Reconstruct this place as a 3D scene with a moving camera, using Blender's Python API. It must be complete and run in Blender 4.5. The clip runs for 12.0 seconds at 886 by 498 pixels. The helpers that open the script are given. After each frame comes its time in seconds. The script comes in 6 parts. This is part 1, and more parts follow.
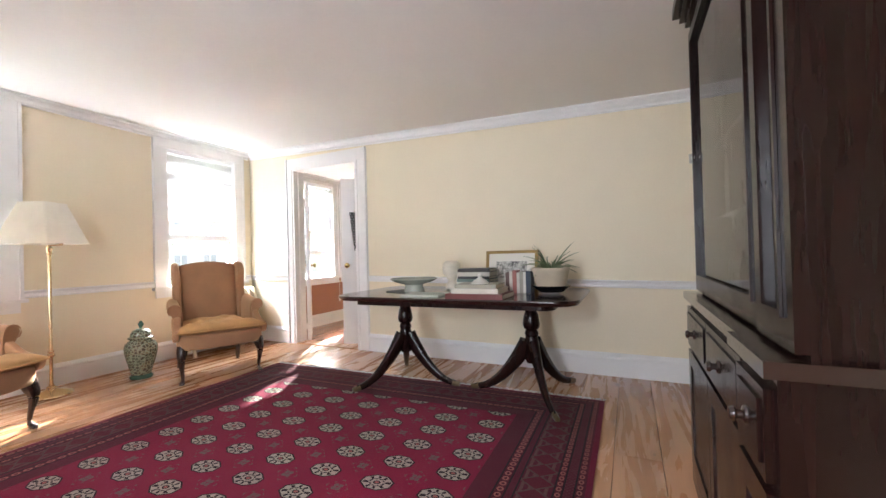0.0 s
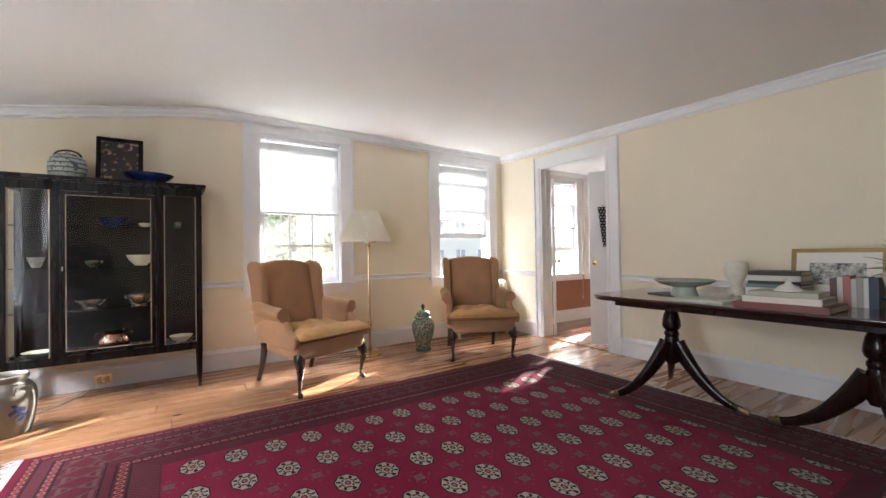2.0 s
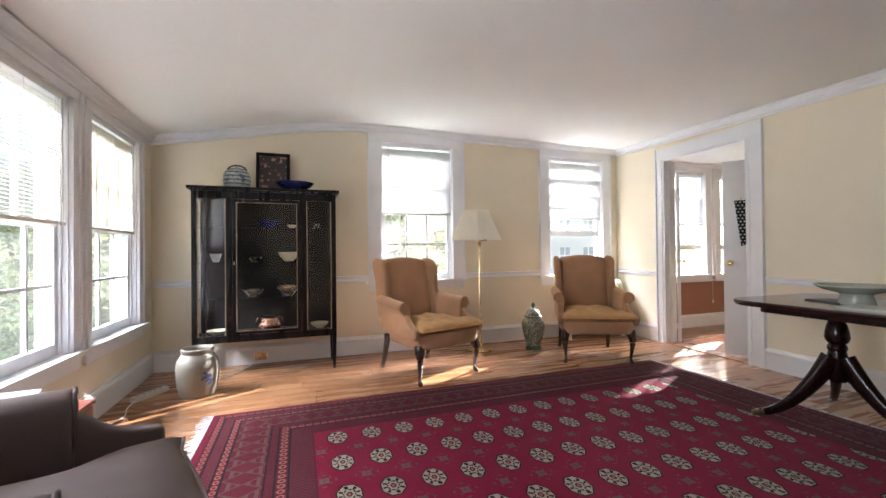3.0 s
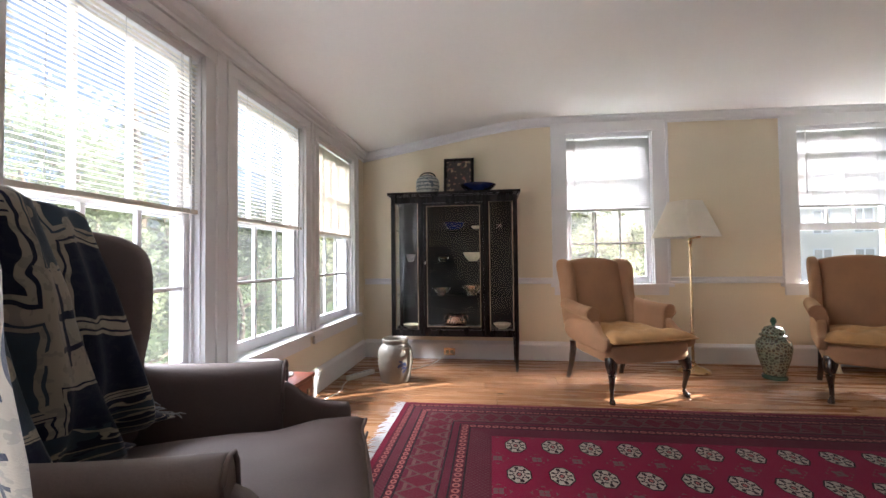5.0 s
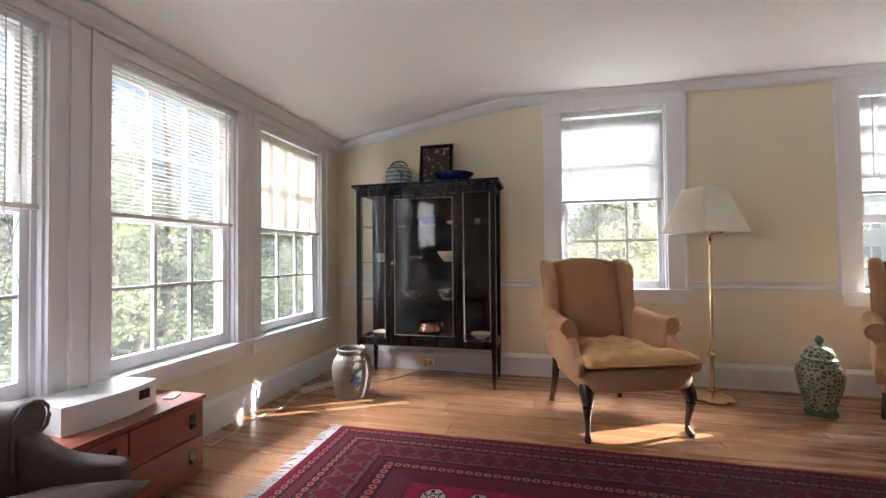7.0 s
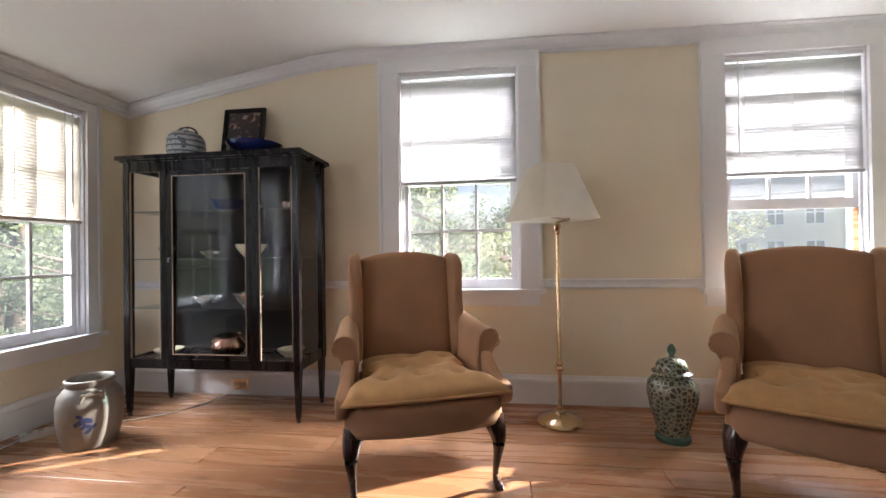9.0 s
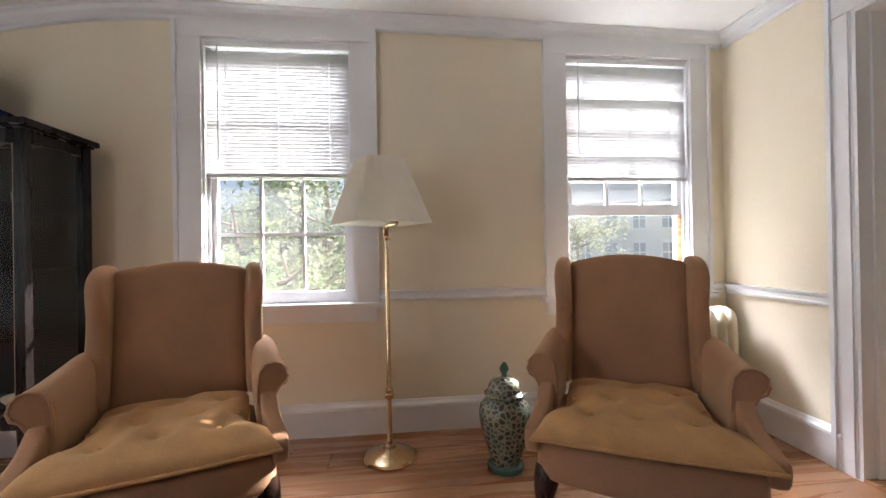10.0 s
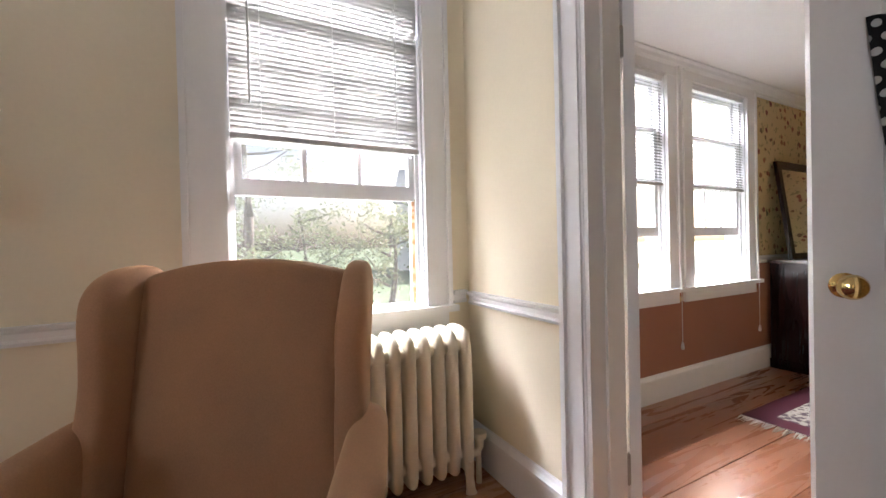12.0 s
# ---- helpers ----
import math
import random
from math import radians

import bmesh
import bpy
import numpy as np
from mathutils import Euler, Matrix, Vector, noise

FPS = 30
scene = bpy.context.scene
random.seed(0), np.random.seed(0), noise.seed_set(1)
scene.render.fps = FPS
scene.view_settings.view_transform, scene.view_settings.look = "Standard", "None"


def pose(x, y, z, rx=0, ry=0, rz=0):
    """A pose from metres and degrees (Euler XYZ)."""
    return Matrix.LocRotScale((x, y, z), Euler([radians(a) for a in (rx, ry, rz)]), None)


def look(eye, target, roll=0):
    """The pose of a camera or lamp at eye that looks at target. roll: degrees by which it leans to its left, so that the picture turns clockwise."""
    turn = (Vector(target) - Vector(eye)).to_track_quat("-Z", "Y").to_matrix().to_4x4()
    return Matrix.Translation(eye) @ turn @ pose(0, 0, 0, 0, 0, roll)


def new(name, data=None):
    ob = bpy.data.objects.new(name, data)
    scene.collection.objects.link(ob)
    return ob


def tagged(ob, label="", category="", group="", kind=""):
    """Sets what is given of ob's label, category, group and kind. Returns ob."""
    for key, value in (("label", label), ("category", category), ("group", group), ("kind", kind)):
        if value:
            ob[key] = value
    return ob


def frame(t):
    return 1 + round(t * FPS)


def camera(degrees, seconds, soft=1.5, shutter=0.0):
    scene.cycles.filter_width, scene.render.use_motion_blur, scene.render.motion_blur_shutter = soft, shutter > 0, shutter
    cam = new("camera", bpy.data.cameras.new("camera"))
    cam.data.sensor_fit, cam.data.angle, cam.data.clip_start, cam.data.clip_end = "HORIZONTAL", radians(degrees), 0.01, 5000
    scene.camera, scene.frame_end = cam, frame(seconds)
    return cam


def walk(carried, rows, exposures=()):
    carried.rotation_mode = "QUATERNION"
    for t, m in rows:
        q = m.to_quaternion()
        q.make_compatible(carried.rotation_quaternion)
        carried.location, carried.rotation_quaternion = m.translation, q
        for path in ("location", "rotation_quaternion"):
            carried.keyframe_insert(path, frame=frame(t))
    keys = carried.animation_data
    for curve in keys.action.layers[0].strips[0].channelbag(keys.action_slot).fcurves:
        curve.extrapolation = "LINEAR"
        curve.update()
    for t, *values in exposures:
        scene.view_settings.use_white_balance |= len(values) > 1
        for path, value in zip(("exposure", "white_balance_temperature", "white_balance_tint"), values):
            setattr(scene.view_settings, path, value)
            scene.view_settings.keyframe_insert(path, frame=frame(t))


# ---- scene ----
cam = camera(95.0, 12.0)
EXPOSURES = [(0, 3.72, 5950, 10), (1.5, 3.2, 5950, 10), (3.5, 3.05, 5980, 10), (5.5, 2.68, 6050, 12), (8.5, 2.68, 6050, 12), (10, 2.6, 6050, 12), (12, 2.55, 6100, 13)]
PATH = [
    (0, (-0.288, 1.4, 1.051), (-1.123, 3.218, 1.072), -1.5),
    (0.5, (-0.375, 1.388, 1.019), (-1.43, 3.086, 1.052), -1.7),
    (1, (-0.437, 1.358, 1.031), (-1.736, 2.878, 1.063), -1.6),
    (1.5, (-0.412, 1.333, 1.058), (-1.923, 2.643, 1.081), -1.1),
    (2, (-0.419, 1.317, 1.064), (-2.092, 2.412, 1.087), -0.9),
    (2.5, (-0.467, 1.23, 1.045), (-2.261, 2.114, 1.075), -0.9),
    (3, (-0.406, 1.188, 1.076), (-2.296, 1.844, 1.092), -0.6),
    (3.5, (-0.5, 1.143, 1.032), (-2.447, 1.596, 1.067), -0.7),
    (5.5, (-0.629, 1.373, 1.026), (-2.587, 0.969, 1.07), -0.5),
    (6, (-0.774, 1.501, 1.032), (-2.718, 1.033, 1.068), -0.4),
    (6.5, (-0.948, 1.673, 1.052), (-2.888, 1.19, 1.088), -0.5),
    (8.5, (-1.799, 2.439, 1.046), (-3.761, 2.052, 1.066), -0.7),
    (9, (-2.001, 2.655, 1.025), (-3.985, 2.407, 1.04), -0.8),
    (9.5, (-2.196, 2.852, 1.052), (-4.195, 2.821, 1.063), -0.8),
    (10, (-2.385, 3.1, 1.063), (-4.373, 3.312, 1.07), -0.9),
    (10.5, (-2.574, 3.348, 1.056), (-4.529, 3.771, 1.047), -1.0),
    (11, (-2.765, 3.582, 1.057), (-4.659, 4.223, 1.052), -1.1),
    (11.5, (-2.921, 3.862, 1.056), (-4.741, 4.691, 1.046), -1.4),
    (12, (-3.067, 4.117, 1.056), (-4.829, 5.064, 1.036), -1.3),
]
walk(cam, [(t, look(eye, target, roll)) for t, eye, target, roll in PATH], EXPOSURES)

# ---- light ----
SUN_DIR = Vector((0.47, -0.885, -0.46)).normalized()      # the way the sunlight travels
world = bpy.data.worlds.new("sky")
scene.world = world
world.use_nodes = True
wn = world.node_tree.nodes
sky = wn.new("ShaderNodeTexSky")
sky.sky_type, sky.sun_disc = "NISHITA", False
sky.sun_elevation, sky.sun_rotation = radians(24.6), math.atan2(-0.47, 0.885)
sky.air_density, sky.dust_density = 0.8, 5.0
world.node_tree.links.new(sky.outputs[0], wn["Background"].inputs[0])
wn["Background"].inputs[1].default_value = 0.045
sun = new("sun", bpy.data.lights.new("sun", "SUN"))
sun.data.energy, sun.data.angle, sun.data.color = 5.0, radians(0.5), (1.0, 0.95, 0.87)
sun.matrix_world = look((0, 0, 8), Vector((0, 0, 8)) + SUN_DIR)



def skylight(name, eye, target, size, watts, spread=180):
    """An added area lamp standing in for the sky's light at a window, mostly from outside and above it."""
    l = new(name, bpy.data.lights.new(name, "AREA"))
    l.data.shape, l.data.size, l.data.size_y, l.data.energy, l.data.color = "RECTANGLE", size[0], size[1], watts, (0.98, 0.98, 1.0)
    l.data.spread = radians(spread)
    l.matrix_world = look(eye, target)


skylight("skylight_bay", (-3.3, -4.9, 5.1), (-3.0, 2.5, 0.9), (7.0, 2.6), 720)
# Fill lamp inside the opening of the unseen first bay window.
skylight("skylight_side", (-0.909, -0.16, 1.26), (-2.8, 4.4, 1.5), (0.76, 1.45), 5.0, 120)
skylight("skylight_west", (-6.4, 3.5, 3.7), (-3.6, 3.5, 0.9), (3.4, 1.1), 210)
skylight("skylight_far", (-6.6, 7.0, 3.3), (-3.8, 7.0, 0.6), (2.0, 1.0), 150)

# ---- materials ----


class S:
    """A number in a node tree: arithmetic on it adds math nodes."""

    def __init__(self, tree, socket):
        self.tree, self.socket = tree, socket

    def op(self, kind, *others):
        node = self.tree.nodes.new("ShaderNodeMath")
        node.operation = kind
        for slot, v in zip(node.inputs, (self, *others)):
            if isinstance(v, S):
                self.tree.links.new(v.socket, slot)
            else:
                slot.default_value = v
        return S(self.tree, node.outputs[0])

    def __add__(self, o): return self.op("ADD", o)
    def __sub__(self, o): return self.op("SUBTRACT", o)
    def __mul__(self, o): return self.op("MULTIPLY", o)
    def __truediv__(self, o): return self.op("DIVIDE", o)
    def __lt__(self, o): return self.op("LESS_THAN", o)
    def __gt__(self, o): return self.op("GREATER_THAN", o)
    def abs(self): return self.op("ABSOLUTE")
    def floor(self): return self.op("FLOOR")
    def fract(self): return self.op("FRACT")
    def mod(self, o): return self.op("FLOORED_MODULO", o)
    def min(self, o): return self.op("MINIMUM", o)
    def max(self, o): return self.op("MAXIMUM", o)
    def sin(self): return self.op("SINE")
    def sqrt(self): return self.op("SQRT")
    def atan2(self, o): return self.op("ARCTAN2", o)
    def both(self, o): return self.op("MULTIPLY", o)
    def no(self): return self.op("MULTIPLY_ADD", -1.0, 1.0)


def blank(name):
    m = bpy.data.materials.new(name)
    m.use_nodes = True
    return m, m.node_tree, m.node_tree.nodes["Principled BSDF"]


def coords(tree, scale=(1, 1, 1), kind="Object"):
    tc, mp = tree.nodes.new("ShaderNodeTexCoord"), tree.nodes.new("ShaderNodeMapping")
    mp.inputs["Scale"].default_value = scale
    tree.links.new(tc.outputs[kind], mp.inputs[0])
    return mp.outputs[0]


def noise_tex(tree, vec, scale, detail=4.0, rough=0.55, distort=0.0):
    n = tree.nodes.new("ShaderNodeTexNoise")
    for key, v in (("Scale", scale), ("Detail", detail), ("Roughness", rough), ("Distortion", distort)):
        n.inputs[key].default_value = v
    tree.links.new(vec, n.inputs["Vector"])
    return n.outputs["Fac"]


def ramp(tree, fac, stops):
    r = tree.nodes.new("ShaderNodeValToRGB")
    els = r.color_ramp.elements
    while len(els) < len(stops):
        els.new(0.5)
    for e, (p, c) in zip(els, stops):
        e.position, e.color = p, (*c, 1)
    tree.links.new(fac, r.inputs[0])
    return r.outputs[0]


def mix(tree, fac, a, b, blend="MIX"):
    n = tree.nodes.new("ShaderNodeMix")
    n.data_type, n.blend_type = "RGBA", blend
    for slot, v in ((n.inputs[0], fac), (n.inputs[6], a), (n.inputs[7], b)):
        if isinstance(v, S):
            v = v.socket
        if isinstance(v, (int, float)):
            slot.default_value = v
        elif isinstance(v, tuple):
            slot.default_value = (*v, 1)
        else:
            tree.links.new(v, slot)
    return n.outputs[2]


def bump(tree, bsdf, height, strength=0.2, distance=0.002):
    b = tree.nodes.new("ShaderNodeBump")
    b.inputs["Strength"].default_value, b.inputs["Distance"].default_value = strength, distance
    tree.links.new(height, b.inputs["Height"])
    tree.links.new(b.outputs[0], bsdf.inputs["Normal"])


def plain(name, colour, rough=0.5, metal=0.0, vary=0.12, scale=3.0, grain=120.0, relief=0.15, coat=0.0, stretch=(1, 1, 1), sheen=0.0, dist=0.001):
    """A surface whose colour varies in large patches and fine grain, with a fine relief."""
    m, t, b = blank(name)
    vec = coords(t, stretch)
    big, fine = noise_tex(t, vec, scale), noise_tex(t, vec, grain, 3.0)
    dark, light = tuple(c * (1 - vary) for c in colour), tuple(min(1, c * (1 + vary)) for c in colour)
    col = ramp(t, big, [(0.3, dark), (0.7, light)])
    col = mix(t, 0.35, col, ramp(t, fine, [(0.3, dark), (0.7, light)]))
    t.links.new(col, b.inputs["Base Color"])
    t.links.new(ramp(t, big, [(0.3, (rough * 0.85,) * 3), (0.7, (min(1, rough * 1.15),) * 3)]), b.inputs["Roughness"])
    b.inputs["Metallic"].default_value = metal
    b.inputs["Coat Weight"].default_value = coat
    b.inputs["Sheen Weight"].default_value = sheen
    bump(t, b, fine, relief, dist)
    return m


def wood(name, dark, light, rough=0.35, coat=0.2, scale=1.0, axis="Y", pick=0.0, relief=0.12, shine=0.5):
    """Long-grained wood along one axis; pick varies it from object to object."""
    m, t, b = blank(name)
    k = {"X": (1.2, 14, 14), "Y": (14, 1.2, 14), "Z": (14, 14, 1.2)}[axis]
    vec = coords(t, tuple(v * scale for v in k))
    if pick:
        info = t.nodes.new("ShaderNodeObjectInfo")
        add = t.nodes.new("ShaderNodeVectorMath")
        add.operation = "MULTIPLY_ADD"
        add.inputs[1].default_value = (37, 91, 53)
        t.links.new(info.outputs["Random"], add.inputs[0])
        t.links.new(vec, add.inputs[2])
        vec = add.outputs[0]
    g = noise_tex(t, vec, 1.0, 6.0, 0.6, 1.2)
    f = noise_tex(t, vec, 6.0, 3.0)
    col = ramp(t, g, [(0.3, dark), (0.7, light)])
    col = mix(t, 0.3, col, ramp(t, f, [(0.35, dark), (0.65, light)]))
    if pick:
        kv = coords(t, (5.5, 2.2, 5.5))
        vn = t.nodes.new("ShaderNodeTexVoronoi")
        vn.inputs["Scale"].default_value, vn.inputs["Randomness"].default_value = 1.0, 1.0
        off = t.nodes.new("ShaderNodeVectorMath")
        off.operation = "MULTIPLY_ADD"
        off.inputs[1].default_value = (71, 29, 13)
        t.links.new(info.outputs["Random"], off.inputs[0]), t.links.new(kv, off.inputs[2])
        t.links.new(off.outputs[0], vn.inputs["Vector"])
        knot = S(t, vn.outputs["Distance"]) + S(t, f) * 0.04
        ksep = t.nodes.new("ShaderNodeSeparateColor")
        t.links.new(vn.outputs["Color"], ksep.inputs[0])
        some = S(t, ksep.outputs[0]) > 0.42
        col = mix(t, (knot < 0.16).both(some) * 0.45, col, tuple(c * 0.5 for c in dark))
        col = mix(t, (knot < 0.095).both(some), col, tuple(c * 0.25 for c in dark))
        col = mix(t, pick, col, ramp(t, info.outputs["Random"], [(0.0, dark), (1.0, light)]))
    t.links.new(col, b.inputs["Base Color"])
    t.links.new(ramp(t, g, [(0.3, (rough * 0.8,) * 3), (0.7, (rough * 1.25,) * 3)]), b.inputs["Roughness"])
    b.inputs["Specular IOR Level"].default_value = shine
    b.inputs["Coat Weight"].default_value, b.inputs["Coat Roughness"].default_value = coat, 0.15
    bump(t, b, f, relief, 0.001)
    return m


def glass_mat(name, tint=(1, 1, 1), haze=0.0):
    m = bpy.data.materials.new(name)
    m.use_nodes = True
    t = m.node_tree
    t.nodes.remove(t.nodes["Principled BSDF"])
    tr, gl, fr, mx = (t.nodes.new("ShaderNode" + k) for k in ("BsdfTransparent", "BsdfGlossy", "LayerWeight", "MixShader"))
    tr.inputs[0].default_value = (*tint, 1)
    gl.inputs["Roughness"].default_value = 0.02
    fr.inputs[0].default_value = 0.5
    gloss = S(t, fr.outputs["Facing"]).op("POWER", 4.2) * 0.92 + 0.045
    for a, c in ((gloss.socket, mx.inputs[0]), (tr.outputs[0], mx.inputs[1]), (gl.outputs[0], mx.inputs[2])):
        t.links.new(a, c)
    last = mx
    # Translucent film that imitates the pale veil of glare over the view.
    if haze:
        tl, last = t.nodes.new("ShaderNodeBsdfTranslucent"), t.nodes.new("ShaderNodeMixShader")
        tl.inputs[0].default_value = (0.8, 0.8, 0.8, 1)
        film = S(t, noise_tex(t, coords(t), 4.0)) * haze + haze * 0.5
        for a, c in ((film.socket, last.inputs[0]), (mx.outputs[0], last.inputs[1]), (tl.outputs[0], last.inputs[2])):
            t.links.new(a, c)
    t.links.new(last.outputs[0], t.nodes["Material Output"].inputs[0])
    return m


def thin(name, colour, through_share=0.4, rough=0.6):
    """A thin sheet that lets some light through: blinds, lampshades, leaves."""
    m, t, b = blank(name)
    vec = coords(t)
    col = ramp(t, noise_tex(t, vec, 8.0), [(0.3, tuple(c * 0.93 for c in colour)), (0.7, colour)])
    t.links.new(col, b.inputs["Base Color"])
    b.inputs["Roughness"].default_value = rough
    tl, mx = t.nodes.new("ShaderNodeBsdfTranslucent"), t.nodes.new("ShaderNodeMixShader")
    t.links.new(col, tl.inputs[0])
    mx.inputs[0].default_value = through_share
    t.links.new(b.outputs[0], mx.inputs[1]), t.links.new(tl.outputs[0], mx.inputs[2])
    t.links.new(mx.outputs[0], t.nodes["Material Output"].inputs[0])
    return m


CREAM = plain("cream_paint", (0.80, 0.715, 0.55), 0.6, vary=0.04, scale=1.2, grain=60, relief=0.08)
CEILING = plain("ceiling_plaster", (0.82, 0.80, 0.77), 0.8, vary=0.03, scale=0.9, grain=40, relief=0.12, dist=0.002)
TRIM = plain("white_trim_paint", (0.79, 0.785, 0.79), 0.35, vary=0.03, scale=4, grain=80, relief=0.06)
SASH = plain("white_sash_paint", (0.80, 0.80, 0.82), 0.4, vary=0.04, scale=6, grain=90, relief=0.08)
PINE = wood("pine_plank", (0.25, 0.108, 0.049), (0.46, 0.245, 0.12), 0.27, 0.3, 0.7, "Y", 0.45)
FAR_PINE = wood("reddish_pine_plank", (0.17, 0.06, 0.03), (0.36, 0.15, 0.075), 0.28, 0.3, 0.7, "Y", 0.45)
UNDER = plain("dark_subfloor", (0.06, 0.03, 0.015), 0.8)
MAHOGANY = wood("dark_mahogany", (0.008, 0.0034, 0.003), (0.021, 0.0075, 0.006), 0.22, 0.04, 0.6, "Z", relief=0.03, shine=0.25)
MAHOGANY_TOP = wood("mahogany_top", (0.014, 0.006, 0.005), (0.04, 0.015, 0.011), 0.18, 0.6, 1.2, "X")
EBONY = wood("black_cabinet_wood", (0.004, 0.003, 0.003), (0.012, 0.0085, 0.0075), 0.27, 0.02, 1.2, "Z", relief=0.02, shine=0.25)
GLASS = glass_mat("window_glass")
# Panes with the washed-out glare mixed into the glass itself.
HAZY_GLASS = glass_mat("dusty_window_glass", haze=0.038)
BLIND = thin("white_blind_vinyl", (0.58, 0.57, 0.56), 0.02, 0.45)
BAY_BLIND = thin("cream_blind_vinyl", (0.78, 0.73, 0.64), 0.07, 0.45)
BRASS = plain("worn_brass", (0.62, 0.46, 0.27), 0.2, 1.0, 0.15, 12, 200, 0.05)
IRON = plain("cream_radiator_enamel", (0.78, 0.70, 0.55), 0.4, vary=0.05, scale=8, grain=90, relief=0.15)
STRAW = plain("brown_wainscot_paint", (0.30, 0.13, 0.075), 0.6, vary=0.06, scale=2)

# ---- building tools ----


def box(bm, x0, x1, y0, y1, z0, z1):
    vs = [bm.verts.new((x, y, z)) for x in (x0, x1) for y in (y0, y1) for z in (z0, z1)]
    for f in ((0, 1, 3, 2), (4, 6, 7, 5), (0, 4, 5, 1), (2, 3, 7, 6), (0, 2, 6, 4), (1, 5, 7, 3)):
        bm.faces.new([vs[i] for i in f])
    return vs


def soften(bm, width=0.004, segments=2):
    edges = [e for e in bm.edges if len(e.link_faces) == 2 and e.calc_face_angle(0) > 0.5]
    bmesh.ops.bevel(bm, geom=edges, offset=width, segments=segments, affect="EDGES", clamp_overlap=True)


def lathe(bm, profile, segments=32, x=0.0, y=0.0):
    """Turns (radius, height) points round the vertical at x, y."""
    rings = []
    for r, z in profile:
        if r < 1e-5:
            rings.append([bm.verts.new((x, y, z))])
        else:
            rings.append([bm.verts.new((x + r * math.cos(2 * math.pi * k / segments), y + r * math.sin(2 * math.pi * k / segments), z)) for k in range(segments)])
    for a, b in zip(rings, rings[1:]):
        for k in range(segments):
            q = [a[k % len(a)], a[(k + 1) % len(a)], b[(k + 1) % len(b)], b[k % len(b)]]
            q = list(dict.fromkeys(q))
            if len(q) > 2:
                bm.faces.new(q)


def tube(bm, points, radii, segments=10, flat=1.0, caps=True):
    """A round bar along points, with a radius at each; flat squeezes it sideways."""
    rings = []
    pts = [Vector(p) for p in points]
    for i, p in enumerate(pts):
        d = (pts[min(i + 1, len(pts) - 1)] - pts[max(i - 1, 0)]).normalized()
        side = d.cross(Vector((0, 0, 1)))
        side = side.normalized() if side.length > 1e-3 else Vector((1, 0, 0))
        up = side.cross(d).normalized()
        r = radii[i] if isinstance(radii, (list, tuple)) else radii
        rings.append([bm.verts.new(p + side * (r * flat * math.cos(a)) + up * (r * math.sin(a))) for a in (2 * math.pi * k / segments for k in range(segments))])
    for a, b in zip(rings, rings[1:]):
        for k in range(segments):
            bm.faces.new((a[k], a[(k + 1) % segments], b[(k + 1) % segments], b[k]))
    if caps:
        bm.faces.new(rings[0]), bm.faces.new(list(reversed(rings[-1])))


def loft(bm, rings, caps=True):
    """A skin over closed rings of equally many points."""
    vs = [[bm.verts.new(p) for p in r] for r in rings]
    n = len(vs[0])
    for a, b in zip(vs, vs[1:]):
        for k in range(n):
            bm.faces.new((a[k], a[(k + 1) % n], b[(k + 1) % n], b[k]))
    if caps:
        bm.faces.new(vs[0]), bm.faces.new(list(reversed(vs[-1])))


def slab(bm, outline, half, edge=0.012, bend=None):
    """A padded panel: an outline of (x, z), thick in y, with soft edges; bend(x, z) shifts it in y."""
    cx, cz = sum(p[0] for p in outline) / len(outline), sum(p[1] for p in outline) / len(outline)
    rings = []
    for y, k in ((-half, 1.0), (-half + edge, 0.0), (half - edge, 0.0), (half, 1.0)):
        ring = []
        for x, z in outline:
            d = math.hypot(x - cx, z - cz)
            f = 1 - k * edge / d
            px, pz = cx + (x - cx) * f, cz + (z - cz) * f
            ring.append((px, y + (bend(px, pz) if bend else 0), pz))
        rings.append(ring)
    loft(bm, rings)


def sheet(bm, nu, nv, at):
    """A grid of points at(u, v), u and v from 0 to 1."""
    vs = [[bm.verts.new(at(i / nu, j / nv)) for j in range(nv + 1)] for i in range(nu + 1)]
    for i in range(nu):
        for j in range(nv):
            bm.faces.new((vs[i][j], vs[i + 1][j], vs[i + 1][j + 1], vs[i][j + 1]))
    return vs


def smooth_path(points, n):
    """n + 1 rows on a smooth curve through the given rows of numbers."""
    p = np.array(points, float)
    out = []
    for t in np.linspace(0, len(p) - 1, n + 1):
        i = min(int(t), len(p) - 2)
        f = t - i
        a, b, c, d = p[max(i - 1, 0)], p[i], p[i + 1], p[min(i + 2, len(p) - 1)]
        out.append(tuple(float(v) for v in 0.5 * (2 * b + (c - a) * f + (2 * a - 5 * b + 4 * c - d) * f * f + (3 * b - a - 3 * c + d) * f ** 3)))
    return out


def strip(bm, profile, path):
    """A moulding: profile of (out, up) points, swept along path points of (u, z) on a wall."""
    rings = [[bm.verts.new((u, -o, z + h)) for o, h in profile] for u, z in path]
    n = len(profile)
    for a, b in zip(rings, rings[1:]):
        for k in range(n):
            bm.faces.new((a[k], b[k], b[(k + 1) % n], a[(k + 1) % n]))
    bm.faces.new(list(reversed(rings[0]))), bm.faces.new(rings[-1])


